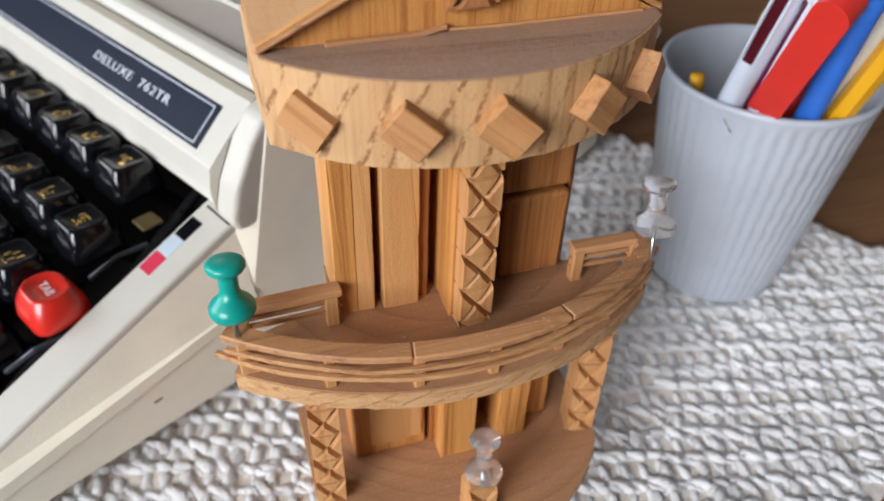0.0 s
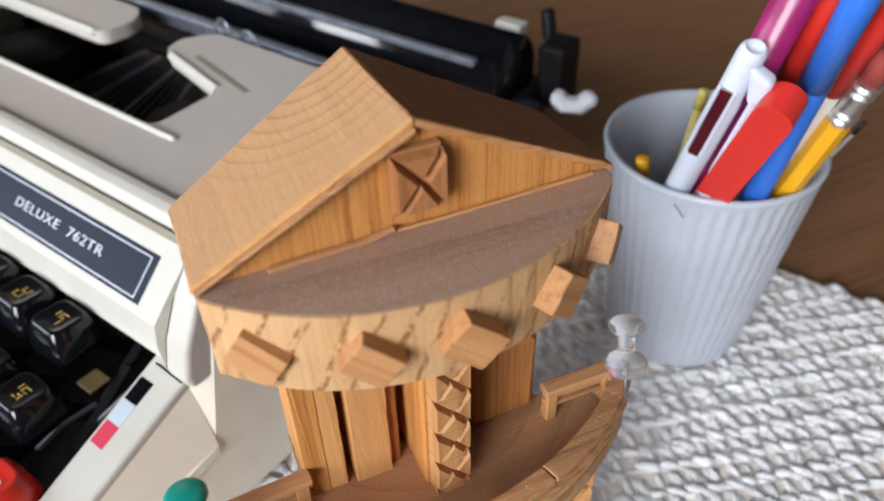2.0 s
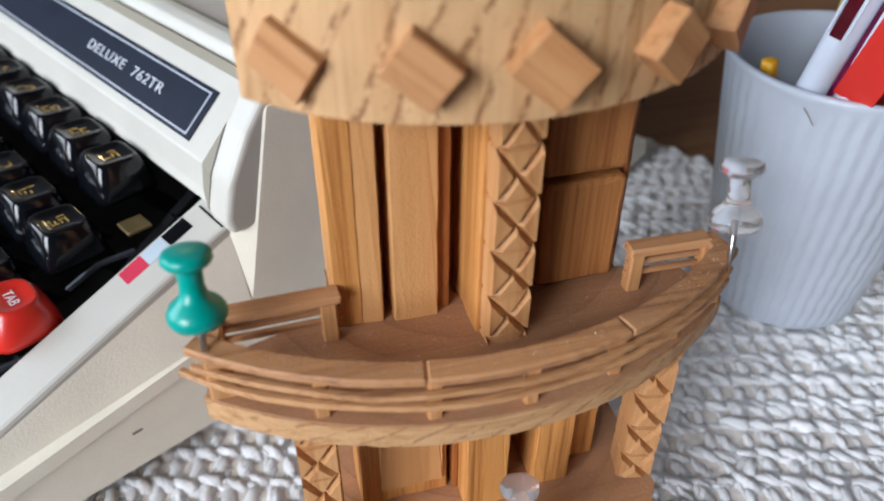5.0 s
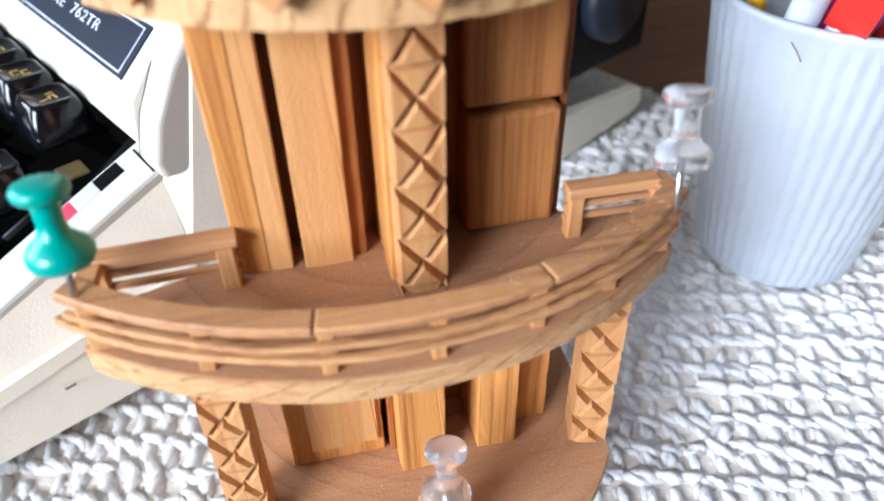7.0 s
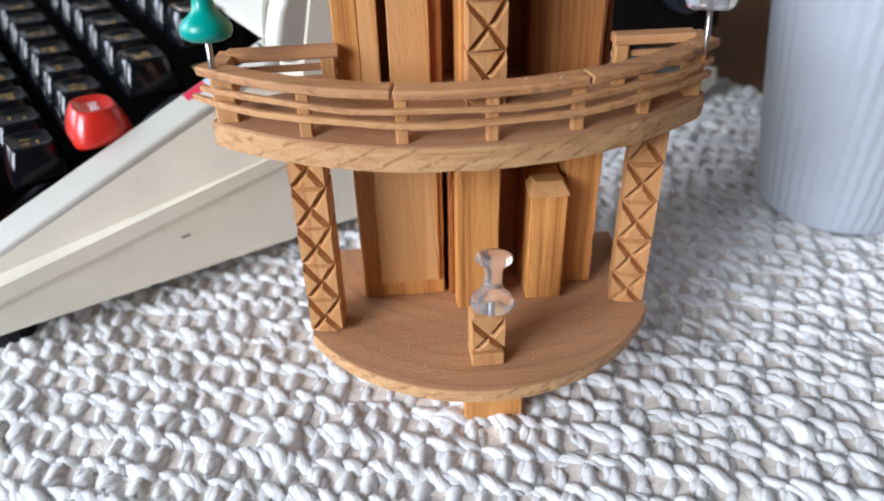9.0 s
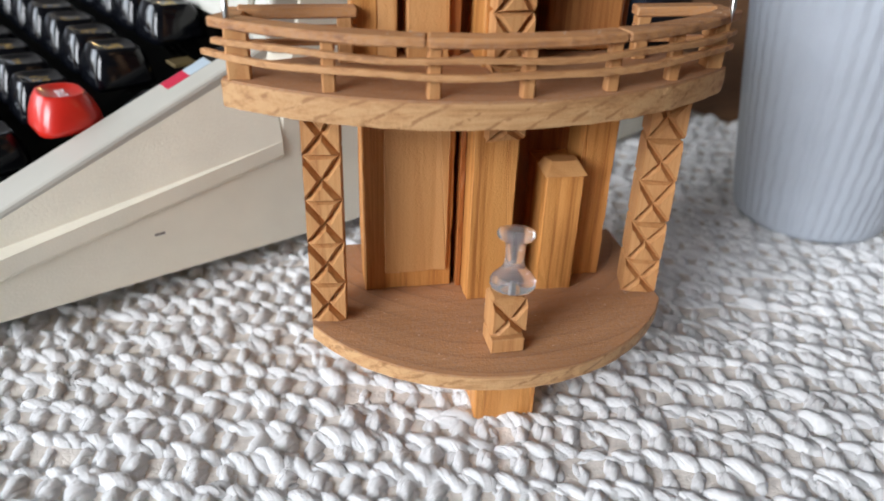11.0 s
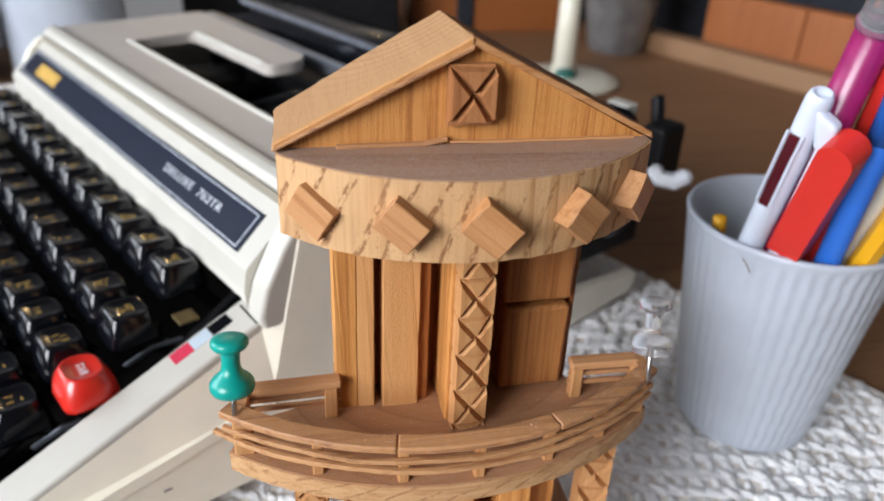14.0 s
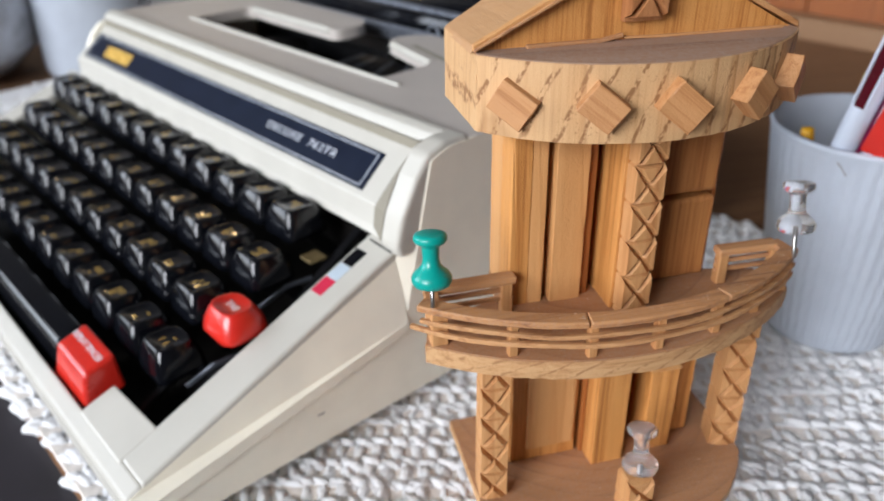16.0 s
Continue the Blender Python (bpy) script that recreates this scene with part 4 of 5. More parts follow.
    cheek = [(-0.72, 6.05), (-0.86, 6.5), (-0.60, 7.4), (0.0, 8.5), (0.50, 9.12), (1.2, 9.36), (2.2, 9.36), (2.2, 6.0)]
    part("hood_cheek", extrude(cheek, 7.83, 8.70, 0.16, 4), CREAM, t)
    part("hood_cheek", extrude([(-0.50, 6.1), (-0.46, 7.2), (0.95, 8.46), (1.30, 8.9), (1.5, 9.22), (2.2, 9.24), (2.2, 6.0)], 34.25, 34.7, 0.07, 2), CREAM, t)
    lip = [(1.24, 8.3), (1.36, 9.10), (1.50, 9.30), (1.75, 9.40), (2.0, 9.40), (2.12, 9.30), (2.20, 8.9), (2.2, 8.3)]
    part("top_lip", extrude(lip, 8.5, 34.5, 0.05, 2), CREAM, t)
    # No groove is cut here; a tan strip paints its shade.
    part("groove", tbox(8.80, 34.3, 1.19, 1.27, 8.70, 9.04, 0.02), TAN, t, "tan strip painting the shaded groove over the nameplate face")
    face_line, frame_line = [(-0.53, 6.55), (-0.42, 7.26), (0.30, 7.93), (1.22, 8.72)], [(-0.84, 6.45), (-0.62, 7.34), (-0.08, 8.36), (0.95, 9.30)]
    for a, b, c, d in zip(face_line, face_line[1:], frame_line, frame_line[1:]):
        sunk = [(9.40, a[0] + 0.4, a[1] - 0.1), (9.40, b[0] + 0.4, b[1] - 0.1), (8.66, d[0] + 0.5, d[1] - 0.1), (8.66, c[0] + 0.5, c[1] - 0.1)]
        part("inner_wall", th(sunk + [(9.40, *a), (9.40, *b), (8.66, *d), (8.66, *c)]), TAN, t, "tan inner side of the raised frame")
    outline = [(7.80, 2.12), (34.75, 2.12), (34.75, 10.2), (23.2, 10.1), (22.3, 9.2), (22.4, 7.65), (30.2, 7.65), (30.0, 4.28), (14.75, 4.28), (14.85, 7.05), (19.0, 8.10), (19.35, 9.0), (18.6, 10.2), (7.80, 10.2)]
    corners = []
    for k, p in enumerate(outline):
        a, b = outline[k - 1], outline[(k + 1) % len(outline)]
        p, a, b = Vector(p), Vector(a), Vector(b)
        r = min(0.55, (a - p).length * 0.4, (b - p).length * 0.4)
        q0, q1 = p + (a - p).normalized() * r, p + (b - p).normalized() * r
        for f in (0.0, 0.25, 0.5, 0.75, 1.0):
            w = q0 * (1 - f) ** 2 + p * 2 * f * (1 - f) + q1 * f * f
            corners.append(tw(w.x, w.y).xy[:])
    part("top_panel", prism(corners, 8.72, 9.24, 0.10, 2), TOPGREY, t, "warm grey top panel with a wide type opening")
    for pts in ([tw(13.4, 4.14, 9.16), tw(30.2, 4.14, 9.16)], [tw(15.0, 7.16, 9.13), tw(18.75, 8.10, 9.13)], [tw(22.8, 7.72, 9.13), tw(30.1, 7.72, 9.13)]):
        part("opening_lip", sweep(pts, 0.34, 0.36, bevel=0.13), CREAM, t)
    # A thin tan strip laid on the panel as the groove's shade.
    part("groove", sweep([tw(17.6, 8.42, 9.235), tw(15.0, 7.78, 9.235), tw(13.95, 7.52, 9.235)], 0.26, 0.03, bevel=0.01), TAN, t, "flat tan strip painting a groove's shade on the top panel")
    part("well_box", tbox(12, 33, 3.4, 12, 3.0, 4.5, 0), WELLBLACK, t, "black type-basket floor")
    for k in range(22):
        a = -1.1 + 2.2 * k / 21
        u = 20.7 + 5.2 * math.sin(a)
        part("typebar", sweep([tw(u, 5.0 + 0.8 * (1 - math.cos(a)), 6.4), tw(20.7 + 2.4 * math.sin(a), 9.6, 7.6)], 0.16, 0.22, bevel=0), DULLSTEEL if k % 5 == 0 else MATTBLACK, t)
    part("type_guide", tbox(20.3, 21.1, 9.6, 10.2, 7.0, 8.4, 0.1), WELLBLACK, t)
    for off in (0.0, 1.9):
        wire = [tw(17.2 + off * 0.9 + 0.55 * math.cos(a), 10.6 + 0.1 * off, 8.4 + 1.1 * math.sin(a)) for a in (math.pi * k / 10 for k in range(11))]
        part("wire_guide", sweep(wire, 0.10, 0.10, bevel=0.02), GREYSTEEL, t, "bent steel wire paper guide")
    part("ribbon_spool", lathe([(0, 0), (2.0, 0), (2.0, 0.25), (0.6, 0.3), (0.6, 0.9), (2.0, 0.95), (2.0, 1.15), (0, 1.2)], tw(26.6, 6.4, 6.9), 28), WELLBLACK, t, smooth=True)
    part("ribbon_spool", lathe([(0, 0), (2.0, 0), (2.0, 0.25), (0.6, 0.3), (0.6, 0.9), (2.0, 0.95), (2.0, 1.15), (0, 1.2)], tw(15.6, 6.4, 6.9), 28), WELLBLACK, t, smooth=True)
    # Nameplate, lying on the hood's sloping face.
    slope = (UY * 1.37 + Vector((0, 0, 1.22))).normalized()
    right = -UX
    out = right.cross(slope).normalized()
    frame_m = Matrix((right, slope, out)).transposed().to_4x4()

    def on_plate(u, s, lift):
        """A pose on the sloping face: s runs from its lower to its upper edge."""
        v, z = -0.42 + 1.37 * s, 7.28 + 1.22 * s
        return Matrix.Translation((tw(u, v, z) + out * lift) * CM) @ frame_m

    def plate_bar(nm, u0, u1, s0, s1, lift, thick, mat, label=""):
        pts = []
        for l in (lift, lift + thick):
            for u, s in ((u0, s0), (u1, s0), (u1, s1), (u0, s1)):
                pts.append(tw(u, -0.42 + 1.37 * s, 7.28 + 1.22 * s) + out * l)
        return part(nm, hexa(pts, 0.0), mat, plate if nm != "nameplate" else t, label)

    plate = plate_bar("nameplate", 10.25, 34.0, 0.13, 0.90, 0.0, 0.04, PLATE, "long navy-black nameplate with a silver outline")
    for u0, u1, s0, s1 in ((10.45, 33.8, 0.18, 0.205), (10.45, 33.8, 0.825, 0.85), (10.45, 10.5, 0.18, 0.85), (33.75, 33.8, 0.18, 0.85)):
        plate_bar("outline", u0, u1, s0, s1, 0.04, 0.012, SILVER)
    lettering("lettering", "DELUXE  762TR", 0.42, on_plate(14.5, 0.52, 0.045) @ Matrix.Diagonal((1.38, 1.0, 1.0, 1.0)), PALEPRINT, plate, 0.012, spread=1.12)
    plate_bar("badge", 29.2, 32.1, 0.33, 0.68, 0.04, 0.014, GOLD, "orange-yellow badge shape")
    part("seam", sweep([tw(9.3, -0.76, rim(-0.76) + 0.02), tw(8.2, -0.80, rim(-0.80) + 0.0)], 0.045, 0.03, bevel=0), MATTBLACK, t, "thin dark seam")
    part("scuff", tbox(7.685, 7.72, -4.35, -4.1, 2.06, 2.11, 0), SCRATCH, t, "small dark scuff")
    # Ribbon colour marks on the right rim.
    for v0, v1, mat, nm in ((-3.05, -2.45, CRIMSON, "crimson mark"), (-2.43, -1.85, PALEBLUE, "pale blue mark"), (-1.83, -1.2, BLACK, "black mark")):
        part("colour_mark", th([(8.92, v0, rim(v0)), (9.42, v0, rim(v0)), (9.42, v1, rim(v1)), (8.92, v1, rim(v1)), (8.92, v0, rim(v0) + 0.012), (9.42, v0, rim(v0) + 0.012), (9.42, v1, rim(v1) + 0.012), (8.92, v1, rim(v1) + 0.012)]), mat, t, nm)
    # Keys.
    rows = [(-1.38, 6.50, 12.70, 12), (-3.30, 5.70, 11.95, 12), (-5.10, 4.90, 12.85, 12), (-6.85, 4.10, 11.75, 12)]
    for v, z, u0, n in rows:
        for k in range(n):
            u = u0 + 1.915 * k
            one = part("key", dished_key(u, v, z + 0.06, 1.62, 1.52, 1.0), BLACK, t, smooth=True)
            # Random gold strokes: the lamp's glints on the key top, painted as lettering.
            for du, ds, w, h in ((-0.26, 0.14, 0.03, 0.15), (-0.12, 0.24, 0.12, 0.028), (0.06, 0.14, 0.03, 0.14), (-0.1, 0.06, 0.1, 0.025), (0.26, 0.16, 0.03, 0.13), (0.22, -0.12, 0.03, 0.14), (0.06, -0.24, 0.13, 0.028), (-0.16, -0.15, 0.03, 0.13), (-0.02, -0.1, 0.09, 0.025)):
                if random.random() < 0.5:
                    continue
                du, ds, w, h = 0.8 * du, 0.8 * ds, 0.75 * w, 0.75 * h
                a0, a1, s0, s1 = u + du - w, u + du + w, ds - h, ds + h
                pts = [(q, v + f, z + KEY_TILT * f + lift) for lift in (-0.08, -0.018) for q, f in ((a0, s0), (a1, s0), (a1, s1), (a0, s1))]
                part("legend", th(pts), GOLD, one)
            part("key_stem", sweep([tw(u, v + 0.1, z - 0.8), tw(u, v + 1.6, z - 2.6)], 0.14, 0.5, bevel=0), MATTBLACK, t)
    part("space_bar", th([(15.4, -9.35, 2.3), (30, -9.35, 2.3), (30, -8.15, 2.5), (15.4, -8.15, 2.5), (15.5, -9.1, 3.15), (29.9, -9.1, 3.15), (29.9, -8.25, 3.45), (15.5, -8.25, 3.45)], 0.14, 3), BLACK, t, "long black space bar")
    red = part("repeat_key", th([(12.55, -9.5, 2.3), (15.15, -9.5, 2.3), (15.15, -8.1, 2.5), (12.55, -8.1, 2.5), (12.7, -9.2, 3.45), (15.05, -9.2, 3.45), (15.05, -8.2, 3.75), (12.7, -8.2, 3.75)], 0.13, 3), RED, t, "long red repeat key")
    ks = (UY * 1.0 + Vector((0, 0, 0.3))).normalized()
    ko = right.cross(ks).normalized()
    km = Matrix((right, ks, ko)).transposed().to_4x4()
    lettering("lettering", "REPEAT SPACER", 0.30, Matrix.Translation((tw(13.88, -8.62, 3.63) + ko * 0.005) * CM) @ km, WHITEPRINT, red, 0.006)
    tab = part("tab_key", dished_key(10.54, -5.16, 5.20, 1.74, 1.48, 0.86, 1.7), RED, t, "red tabulator key", smooth=True)
    ks = (UY + Vector((0, 0, KEY_TILT))).normalized()
    ko = right.cross(ks).normalized()
    km = Matrix((right, ks, ko)).transposed().to_4x4()
    lettering("lettering", "TAB", 0.34, Matrix.Translation((tw(10.54, -5.16, 5.11) + ko * 0.01) * CM) @ km, WHITEPRINT, tab, 0.006)
    # Levers inside the well beside the right rim.
    for u, v in ((10.6, -2.2), (10.4, -6.8), (11.6, -8.0), (10.9, -0.9)):
        part("lever", sweep([tw(u, v - 0.9, rim(v) - 1.6), tw(u + 0.3, v + 1.4, rim(v) - 0.5)], 0.3, 0.25, bevel=0.03), MATTBLACK, t)
    for u, v, w in ((10.1, -1.5, 0.12), (11.2, -2.9, 0.10), (10.7, -6.0, 0.12)):
        part("lever", sweep([tw(u + 0.5, v - 0.8, rim(v) - 1.5), tw(u, v, rim(v) - 0.8), tw(u - 0.2, v + 0.9, rim(v) - 0.75)], w, 0.16, bevel=0.02), DULLSTEEL, t, "dull steel lever")
    part("brass_plate", tbox(10.85, 11.5, -2.1, -1.45, 5.15, 5.25, 0.02), BRASS, t, "small dull brass plate in the key well")
    # Carriage: rails, platen, knobs and levers.
    part("carriage_frame", tbox(7.9, 9.4, 10.5, 17.6, 3.3, 7.3, 0.2, 2), MATTBLACK, t, "black carriage frame")
    part("carriage_bed", tbox(8.4, 36, 10.2, 17.0, 6.2, 7.6, 0.2), MATTBLACK, t, "black carriage bed")
    part("basket_wall", tbox(8.5, 34.2, 10.2, 10.6, 0.5, 6.3, 0), WELLBLACK, t, "black wall behind the type basket")
    part("paper_rail", tbox(8.6, 36, 11.0, 11.5, 8.2, 8.9, 0.08), GREYSTEEL, t, "bluish steel carriage rail")
    part("paper_rail", tbox(8.6, 36, 13.2, 13.6, 9.2, 9.5, 0.08), GREYSTEEL, t, "bluish steel paper bail")
    part("platen", lathe([(0, 0), (1.65, 0), (1.65, 27.5), (0, 27.5)], tw(8.2, 15.2, 8.1), 40, UX), BLACK, t, "black rubber platen roller", smooth=True)
    part("platen_knob", lathe([(0, 0), (1.3, 0), (1.45, 0.12), (1.45, 0.7), (1.15, 0.9), (1.0, 1.5), (1.0, 1.9), (0, 1.9)], tw(7.3, 15.1, 5.9), 32, UX), NAVY, t, "smooth navy-black platen knob", smooth=True)
    part("end_cover", tbox(7.1, 8.2, 17.0, 18.6, 6.2, 8.8, 0.2, 3), MATTBLACK, t, "black carriage end cover")
    part("line_lever", sweep([tw(8.3, 18.2, 8.5), tw(8.45, 18.3, 9.1), tw(8.6, 18.35, 9.65)], 0.5, 0.45, bevel=0.1), MATTBLACK, t, "black upright lever")
    part("release_lever", sweep([tw(6.8, 16.0, 7.6), tw(6.4, 16.1, 7.2), tw(5.9, 16.4, 7.15), tw(5.5, 16.85, 7.5)], 0.8, 0.6, bevel=0.2), LEVERWHITE, t, "white release lever")
    part("margin_stop", tbox(9.0, 10.2, 17.0, 17.7, 8.5, 9.3, 0.12, 2), CREAM, t, "white margin stop")
    for u in (8.6, 35.6):
        for v in (-9.0, 12.5):
            part("rubber_foot", lathe([(0, 0), (0.7, 0), (0.6, 1.2), (0, 1.2)], tw(u + (0.6 if u < 20 else -0.6), v, 0.0), 16), MATTBLACK, t)


typewriter()

# ---- pen pot ----
def pot():
    c = thing("pen_pot", (12.75, 7.35, 0.1), "pale blue-white ceramic cup with fine upright ribs holding pens", "cup")
    bm = bmesh.new()
    seg, h = 192, 8.4
    rings = []

    def ring(r, z, rib=0.0):
        vs = []
        for k in range(seg):
            a = 2 * math.pi * k / seg
            wob = rib * (1 if k % 4 < 2 else 0) * (0.6 + 0.4 * math.sin(z * 7 + 2.4 * math.sin(k * 1.7)))
            vs.append(bm.verts.new((12.75 + (r - wob) * math.cos(a), 7.35 + (r - wob) * math.sin(a), z)))
        rings.append(vs)

    ring(1.9, 0.22)
    ring(2.25, 0.15)
    ring(2.36, 0.3)
    n = 44
    for k in range(n + 1):
        z = 0.4 + (h - 0.75) * k / n
        ring(2.38 + 1.07 * ((z - 0.4) / (h - 0.4)) ** 0.9, z, 0.055)
    ring(3.44, h - 0.2)
    ring(3.47, h - 0.08)
    ring(3.44, h)
    ring(3.32, h + 0.02)
    ring(3.22, h - 0.06)
    ring(3.12, h - 0.6)
    ring(2.2, 0.8)
    ring(1.6, 0.6)
    for a, b in zip(rings, rings[1:]):
        for k in range(seg):
            i = (k + 1) % seg
            bm.faces.new((a[k], a[i], b[i], b[k]))
    bm.faces.new(rings[0][::-1])
    bm.faces.new(rings[-1])
    part("body", bm, CERAMIC, c, smooth=True)
    part("scratch", sweep([(9.80, 5.52, 8.02), (9.90, 5.38, 7.84), (10.02, 5.28, 7.62)], 0.02, 0.03, bevel=0), SCRATCH, c, "thin brown scratch mark")


pot()


def span(foot, top):
    return (Vector(top) - Vector(foot)).length


def pens():
    def axis(low, high, z0, z1):
        """Foot and unit direction of a rod through two places, cut at two heights, and its length."""
        a, b = Vector(low), Vector(high)
        at = lambda z: a + (b - a) * ((z - a.z) / (b.z - a.z))
        f, e = at(z0), at(z1)
        return f, (e - f).normalized(), (e - f).length

    # White clicker pen with a clip and a maroon window.
    f, d, n = axis((11.39, 9.0, 1), (9.21, 2.88, 16), 1.2, 13.7)
    out = Vector((-0.64, -0.6, 0.48))
    up = (out - d * out.dot(d)).normalized()
    side = d.cross(up).normalized()
    w = thing("white_pen", f, "white plastic clicker pen with a clip and maroon slot", "pen", "pens in the cup")
    part("barrel", lathe([(0, 0), (0.10, 0), (0.36, 2.2), (0.385, 5.0), (0.385, n - 1.9), (0.35, n - 1.75), (0.35, n - 0.3), (0.32, n - 0.1), (0.26, n - 0.02), (0.22, n), (0.18, n - 0.15), (0, n - 0.15)], f, 28, d), WHITEPEN, w, smooth=True)
    b = f + d * (n - 2.5) + up * 0.345 - side * 0.08
    q = lambda a, s, h: b + d * a + side * s + up * h
    part("ink_window", hexa([q(-1.45, -0.15, 0), q(-1.45, 0.15, 0), q(1.25, 0.15, 0), q(1.25, -0.15, 0), q(-1.45, -0.15, 0.05), q(-1.45, 0.15, 0.05), q(1.25, 0.15, 0.05), q(1.25, -0.15, 0.05)], 0.01), MAROON, w, "dark maroon slot")
    for s in (-0.21, 0.21):
        part("slot_edge", sweep([q(-1.35, s, 0.03), q(1.3, s, 0.03)], 0.07, 0.10, bevel=0.02), WHITEPEN, w)
    c = f + d * (n - 0.9) + side * 0.50 + up * 0.14
    r = lambda a, s, h: c + d * a + side * s + up * h
    part("clip", hexa([r(-3.7, 0.02, -0.16), r(-3.7, 0.16, -0.16), r(0.1, 0.22, -0.2), r(0.1, 0.0, -0.2), r(-3.7, 0.02, 0.14), r(-3.7, 0.16, 0.14), r(0.1, 0.22, 0.22), r(0.1, 0.0, 0.22)], 0.06, 2), WHITEPEN, w)
    part("clip_root", hexa([r(-0.55, -0.06, -0.2), r(-0.45, 0.30, -0.2), r(0.35, 0.30, -0.2), r(0.60, -0.40, -0.2), r(-0.55, -0.06, 0.24), r(-0.45, 0.30, 0.24), r(0.35, 0.30, 0.24), r(0.60, -0.40, 0.24)], 0.14, 3), WHITEPEN, w, smooth=False)
    # Red marker: a slightly squared cap with a round end button.
    f, d, n = axis((10.99, 5.20, 8.4), (9.83, 2.71, 13.0), 1.5, 12.75)
    m = thing("red_marker", f, "red capped felt marker with a white barrel", "marker", "pens in the cup")
    part("barrel", lathe([(0, 0), (0.30, 0), (0.46, 0.7), (0.47, n - 4.9), (0, n - 4.9)], f, 24, d), WHITEPEN, m, "white barrel", smooth=True)
    # The cap is flattened, with a half-round end.
    face = (out - d * out.dot(d)).normalized()
    side = d.cross(face)

    own = Matrix((side, d, face)).transposed()
    cap = prism([(-0.48, n - 4.95), (0.48, n - 4.95)] + [(0.48 * math.cos(k * math.pi / 24), n - 0.48 + 0.48 * math.sin(k * math.pi / 24)) for k in range(25)], -0.42, 0.42, 0.13, 3)
    for v in cap.verts:
        v.co = f + own @ v.co
    part("cap", cap, REDPEN, m)
    # Magenta gel pen with a clear end.
    f, d, n = axis((11.40, 6.30, 8.4), (10.75, 4.55, 13.0), 1.2, 17.6)
    g = thing("gel_pen", f, "magenta gel pen with a clear glittering end", "pen", "pens in the cup")
    part("barrel", lathe([(0, 0), (0.12, 0), (0.48, 1.6), (0.49, n - 2.4), (0, n - 2.4)], f, 24, d), PINKPEN, g, smooth=True)
    part("collar", lathe([(0.50, n - 2.5), (0.56, n - 2.48), (0.56, n - 2.3), (0.50, n - 2.25)], f, 24, d), CLEARPEN, g, "clear plastic collar", smooth=True)
    part("end", lathe([(0, n - 2.35), (0.50, n - 2.35)] + [(0.53 - 0.03 * (j % 2), n - 2.2 + 0.16 * j) for j in range(13)] + [(0.44, n - 0.12), (0.3, n), (0, n)], f, 24, d), CLEARPEN, g, "clear ribbed plastic end", smooth=True)
    # Red pen behind the marker, blue pen, beige stick.
    for nm, low, high, z1, rad, mat, label in (
        ("red_pen", (12.39, 5.81, 8.4), (11.48, 4.02, 13.0), 14.95, 0.36, REDPEN, "plain glossy red pen standing in the cup"),
        ("blue_pen", (12.03, 4.64, 8.4), (11.08, 3.11, 13.0), 15.6, 0.365, BLUEPEN, "bright blue pen standing in the cup"),
        ("beige_stick", (12.95, 5.15, 8.4), (12.45, 3.30, 13.0), 14.8, 0.27, BEIGE, "thin beige stick with a red end in the cup"),
    ):
        f, d, n = axis(low, high, 2.6 if nm != "blue_pen" else 1.2, z1)
        p = thing(nm, f, label, "pen", "pens in the cup")
        part("barrel", lathe([(0, 0), (rad * 0.3, 0), (rad, 1.2), (rad, n - 0.2), (rad * 0.8, n), (0, n)], f, 24, d), mat, p, smooth=True)
        part("cap", lathe([(0, n - 3.2), (rad + 0.008, n - 3.2), (rad + 0.008, n - 0.1), (rad * 0.8, n + 0.06), (0, n + 0.06)], f, 24, d), REDPEN if nm == "beige_stick" else mat, p, smooth=True)
    # Pencil with ferrule and worn eraser.
    f, d, n = axis((13.03, 4.42, 8.4), (13.0, 2.92, 13.0), 1.2, 13.2)
    p = thing("pencil", f, "yellow hexagonal pencil with an aluminium ferrule and worn eraser", "pencil", "pens in the cup")
    part("shaft", lathe([(0, 0), (0.05, 0), (0.34, 1.4), (0.35, 1.6), (0.35, n - 2.3), (0, n - 2.3)], f, 6, d), YELLOWPEN, p)
    part("ferrule", lathe([(0, n - 2.35), (0.33, n - 2.35)] + [(0.325 + 0.05 * (j % 2), n - 2.3 + 0.10 * j) for j in range(5)] + [(0.32, n - 1.8), (0.32, n - 1.45)] + [(0.325 + 0.05 * (j % 2), n - 1.4 + 0.10 * j) for j in range(6)] + [(0, n - 0.85)], f, 24, d), FERRULE, p)
    part("eraser", lathe([(0, n - 0.95), (0.31, n - 0.95), (0.33, n - 0.3), (0.26, n - 0.05), (0.12, n), (0, n - 0.02)], f, 24, d), ERASER, p, smooth=True)
    # Thin twig leaning over the rim.
    part_foot, tip = Vector((13.2, 7.6, 0.95)), Vector((15.86, 4.72, 9.6))
    tw_ = thing("twig", part_foot, "thin dark brown twig leaning in the cup", "twig", "pens in the cup")
    part("stem", lathe([(0, 0), (0.07, 0), (0.085, 4.0), (0.07, span(part_foot, tip) - 0.5), (0, span(part_foot, tip) - 0.5)], part_foot, 10, tip - part_foot), SCRATCH, tw_, smooth=True)
    part("tip", lathe([(0, span(part_foot, tip) - 0.55), (0.08, span(part_foot, tip) - 0.5), (0.06, span(part_foot, tip)), (0, span(part_foot, tip) + 0.03)], part_foot, 10, tip - part_foot), MATTBLACK, tw_, "burnt tip", smooth=True)
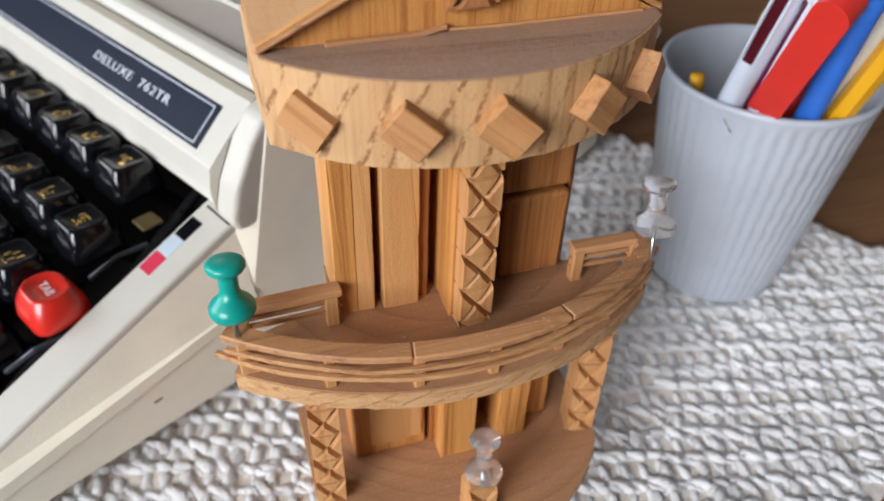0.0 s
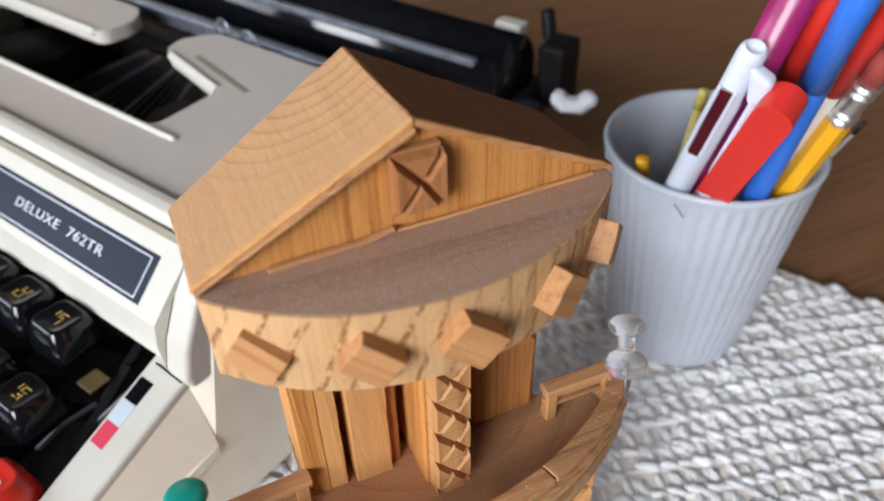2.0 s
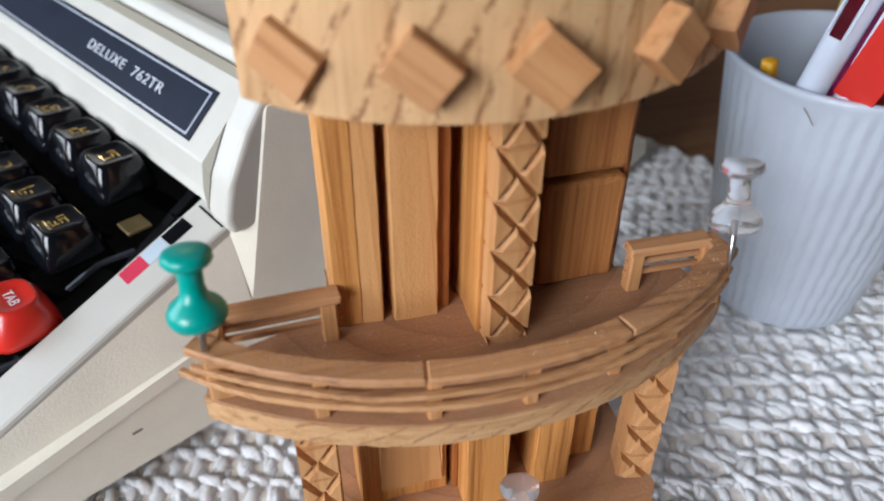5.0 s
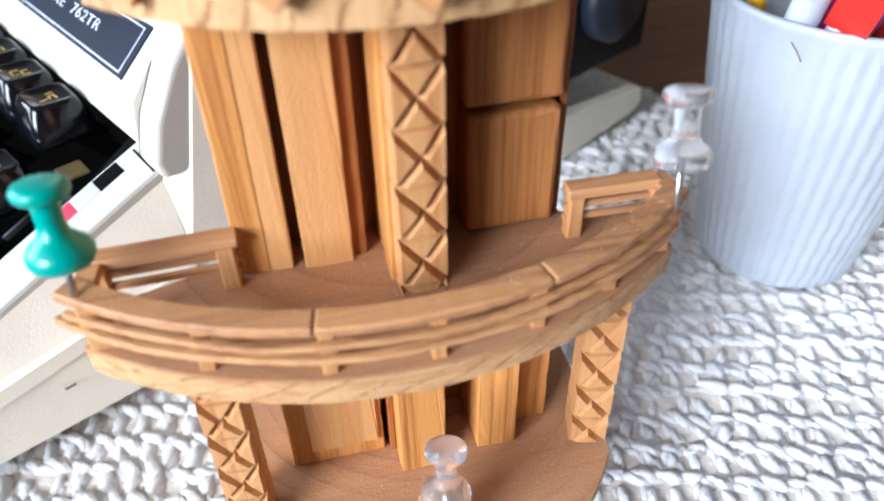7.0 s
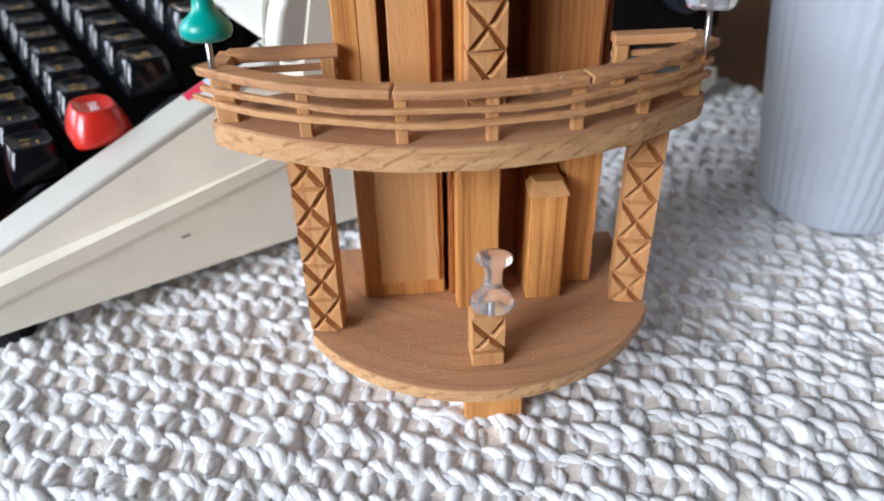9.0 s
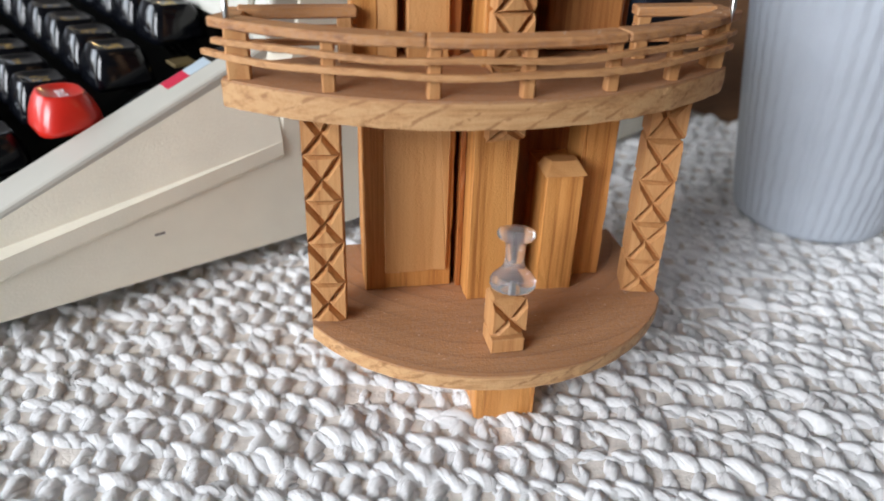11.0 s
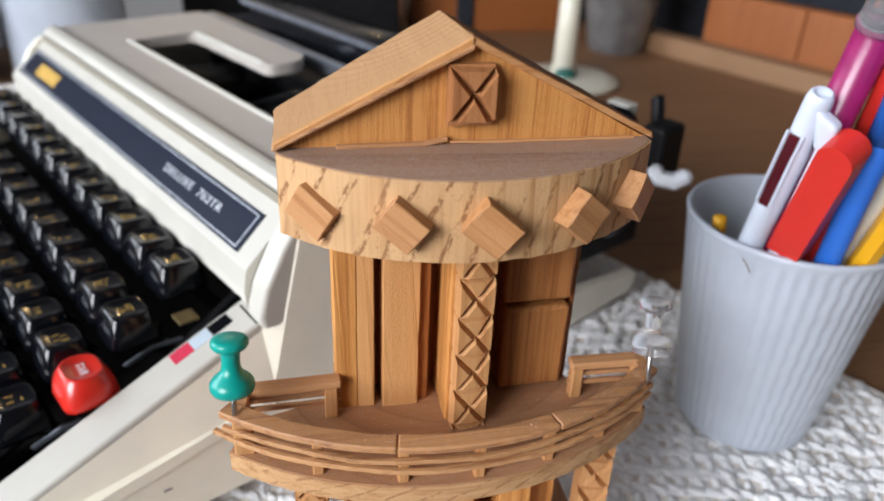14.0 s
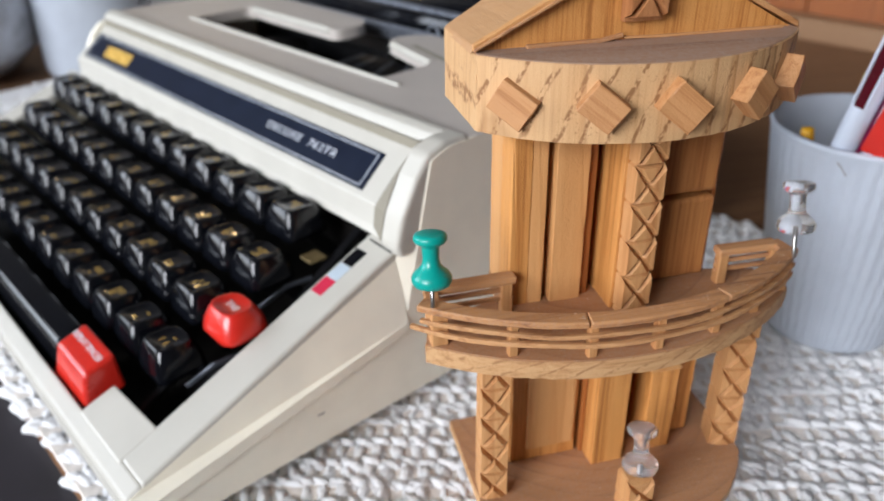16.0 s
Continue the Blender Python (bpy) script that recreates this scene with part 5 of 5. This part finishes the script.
    # Short amber stick and a pale yellow one leaning inside the cup.
    for nm, low, high, rad, mat, label in (
        ("amber_stick", (11.3, 7.5, 0.95), (10.02, 7.45, 8.5), 0.19, YELLOWPEN, "short amber plastic stick inside the cup"),
        ("yellow_stick", (12.3, 8.9, 0.95), (12.32, 7.80, 10.1), 0.15, CITRINE, "short pale yellow plastic stick in the cup"),
    ):
        f = Vector(low)
        d, n = Vector(high) - f, span(low, high)
        p = thing(nm, f, label, "stick", "pens in the cup")
        part("shaft", lathe([(0, 0), (rad * 0.8, 0), (rad, 0.3), (rad, n - 0.7), (0, n - 0.7)], f, 14, d), mat, p, smooth=True)
        part("tip", lathe([(0, n - 0.72), (rad + 0.03, n - 0.72), (rad + 0.03, n - 0.06), (rad * 0.7, n), (0, n)], f, 14, d), mat, p, smooth=True)


pens()

# ---- far side of the table ----
def stand():
    s = thing("candle_stand", (21.65, 51.8, -0.25), "ivory enamelled stand with a round foot and a slim stem", "stand")
    part("foot_disc", lathe([(0, 0), (4.6, 0), (4.75, 0.15), (4.6, 0.35), (3.6, 0.5), (1.3, 0.75), (0, 0.8)], (21.65, 51.8, -0.25), 40), IVORY, s, smooth=True)
    part("stem", lathe([(0, 0.8), (1.2, 0.7), (1.0, 1.2), (0.95, 3), (0.9, 16), (0, 16)], (21.35, 52.0, -0.25), 24), IVORY, s, smooth=True)
    part("bead", lathe([(0, 0.55), (0.8, 0.6), (1.0, 0.9), (0.7, 1.3), (0, 1.45)], (21.2, 50.9, -0.25), 20), TEAL, s, "small teal glass bead at the stem", smooth=True)


stand()


def bucket():
    at = (31.0, 62.8, -0.25)
    b = thing("zinc_bucket", at, "small galvanised zinc bucket", "bucket")
    part("body", lathe([(0, 0), (2.75, 0), (2.85, 0.2), (4.6, 10), (4.75, 10.1), (4.5, 10.1), (2.65, 0.5), (0, 0.5)], at, 40), ZINC, b, smooth=True)
    part("rim", lathe([(4.6, 9.8), (4.85, 10.0), (4.6, 10.2), (4.6, 9.8)], at, 40), ZINC, b, smooth=True)


bucket()


def far_things():
    a, d = Vector((34.65, 60.8, 0)), Vector((0.462, -0.887, 0)).normalized()
    n = Vector((0.887, 0.462, 0)).normalized()

    def run(s0, s1, w0, w1, z0, z1, bev=0.1):
        p = [a + d * s + n * w for s, w in ((s0, w0), (s1, w0), (s1, w1), (s0, w1))]
        return hexa([(*q.xy, z0) for q in p] + [(*q.xy, z1) for q in p], bev)

    solid("lath", run(-2.5, 46, 0, 2.4, -0.25, 1.7), LATH, (*(a + d * 20).xy, -0.25), "light brown wooden lath along the table's far edge", "lath")
    plank = thing("orange_plank", (*(a + d * 15 + n * 3).xy, -0.25), "orange-brown wooden planks standing behind the lath", "plank")
    part("board", run(3.5, 13.55, 2.5, 4.0, -0.25, 6.4), PANELWOOD, plank)
    part("board", run(13.65, 34, 2.5, 4.0, -0.25, 6.4), PANELWOOD, plank)
    solid("dark_curtain", run(-70, 70, 14, 15, -75, 60, 0), SHADE, (*(a + d * 20).xy, -75), "dark cloth hanging behind the table", "curtain", kind="structure")
    crate = thing("wooden_crate", (19, 78, -0.25), "orange-brown wooden crate with dark corners", "crate")
    part("front", box(10.7, 28, 71, 72, -0.25, 12, 0.1), PANELWOOD, crate)
    part("side", box(10.7, 11.6, 72, 84, -0.25, 12, 0.1), PANELWOOD, crate)
    part("side", box(27.1, 28, 72, 84, -0.25, 12, 0.1), PANELWOOD, crate)
    part("back", box(11.6, 27.1, 83, 84, -0.25, 12, 0.1), PANELWOOD, crate)
    part("corner", box(15.6, 17.4, 70.6, 71.1, -0.25, 12, 0.1), SHADE, crate)
    case = thing("black_case", (-2, 72, -0.25), "black boxy case with a small white label behind the typewriter", "case")
    part("body", box(-12.5, 8.6, 66, 79, -0.25, 15, 0.4, 2), MATTBLACK, case)
    part("label", box(-4.6, -2.6, 65.9, 66.05, 3.4, 5.2, 0.03), WHITEPRINT, case, "small white label")
    part("strip", box(-10.5, -6.4, 65.9, 66.05, 2.2, 2.7, 0.03), DULLSTEEL, case, "dull steel strip")
    part("strip", box(-1.6, 6.8, 65.9, 66.05, 7.4, 7.8, 0.03), DULLSTEEL, case, "dull steel strip")
    solid("grey_cushion", lathe([(0, 0), (8, 0.5), (11, 3), (12, 7), (10.5, 11), (6, 13), (0, 13.4)], (-36, 58, -0.25), 40), GREYCLOTH, (-36, 58, -0.25), "round light grey felt cushion", "cushion", smooth=True)
    solid("white_jar", lathe([(0, 0), (4.2, 0), (4.6, 1), (4.6, 14), (4.2, 15), (0, 15)], (-20.5, 56, -0.25), 36), CERAMIC, (-20.5, 56, -0.25), "tall white jar behind the typewriter", "jar", smooth=True)


far_things()
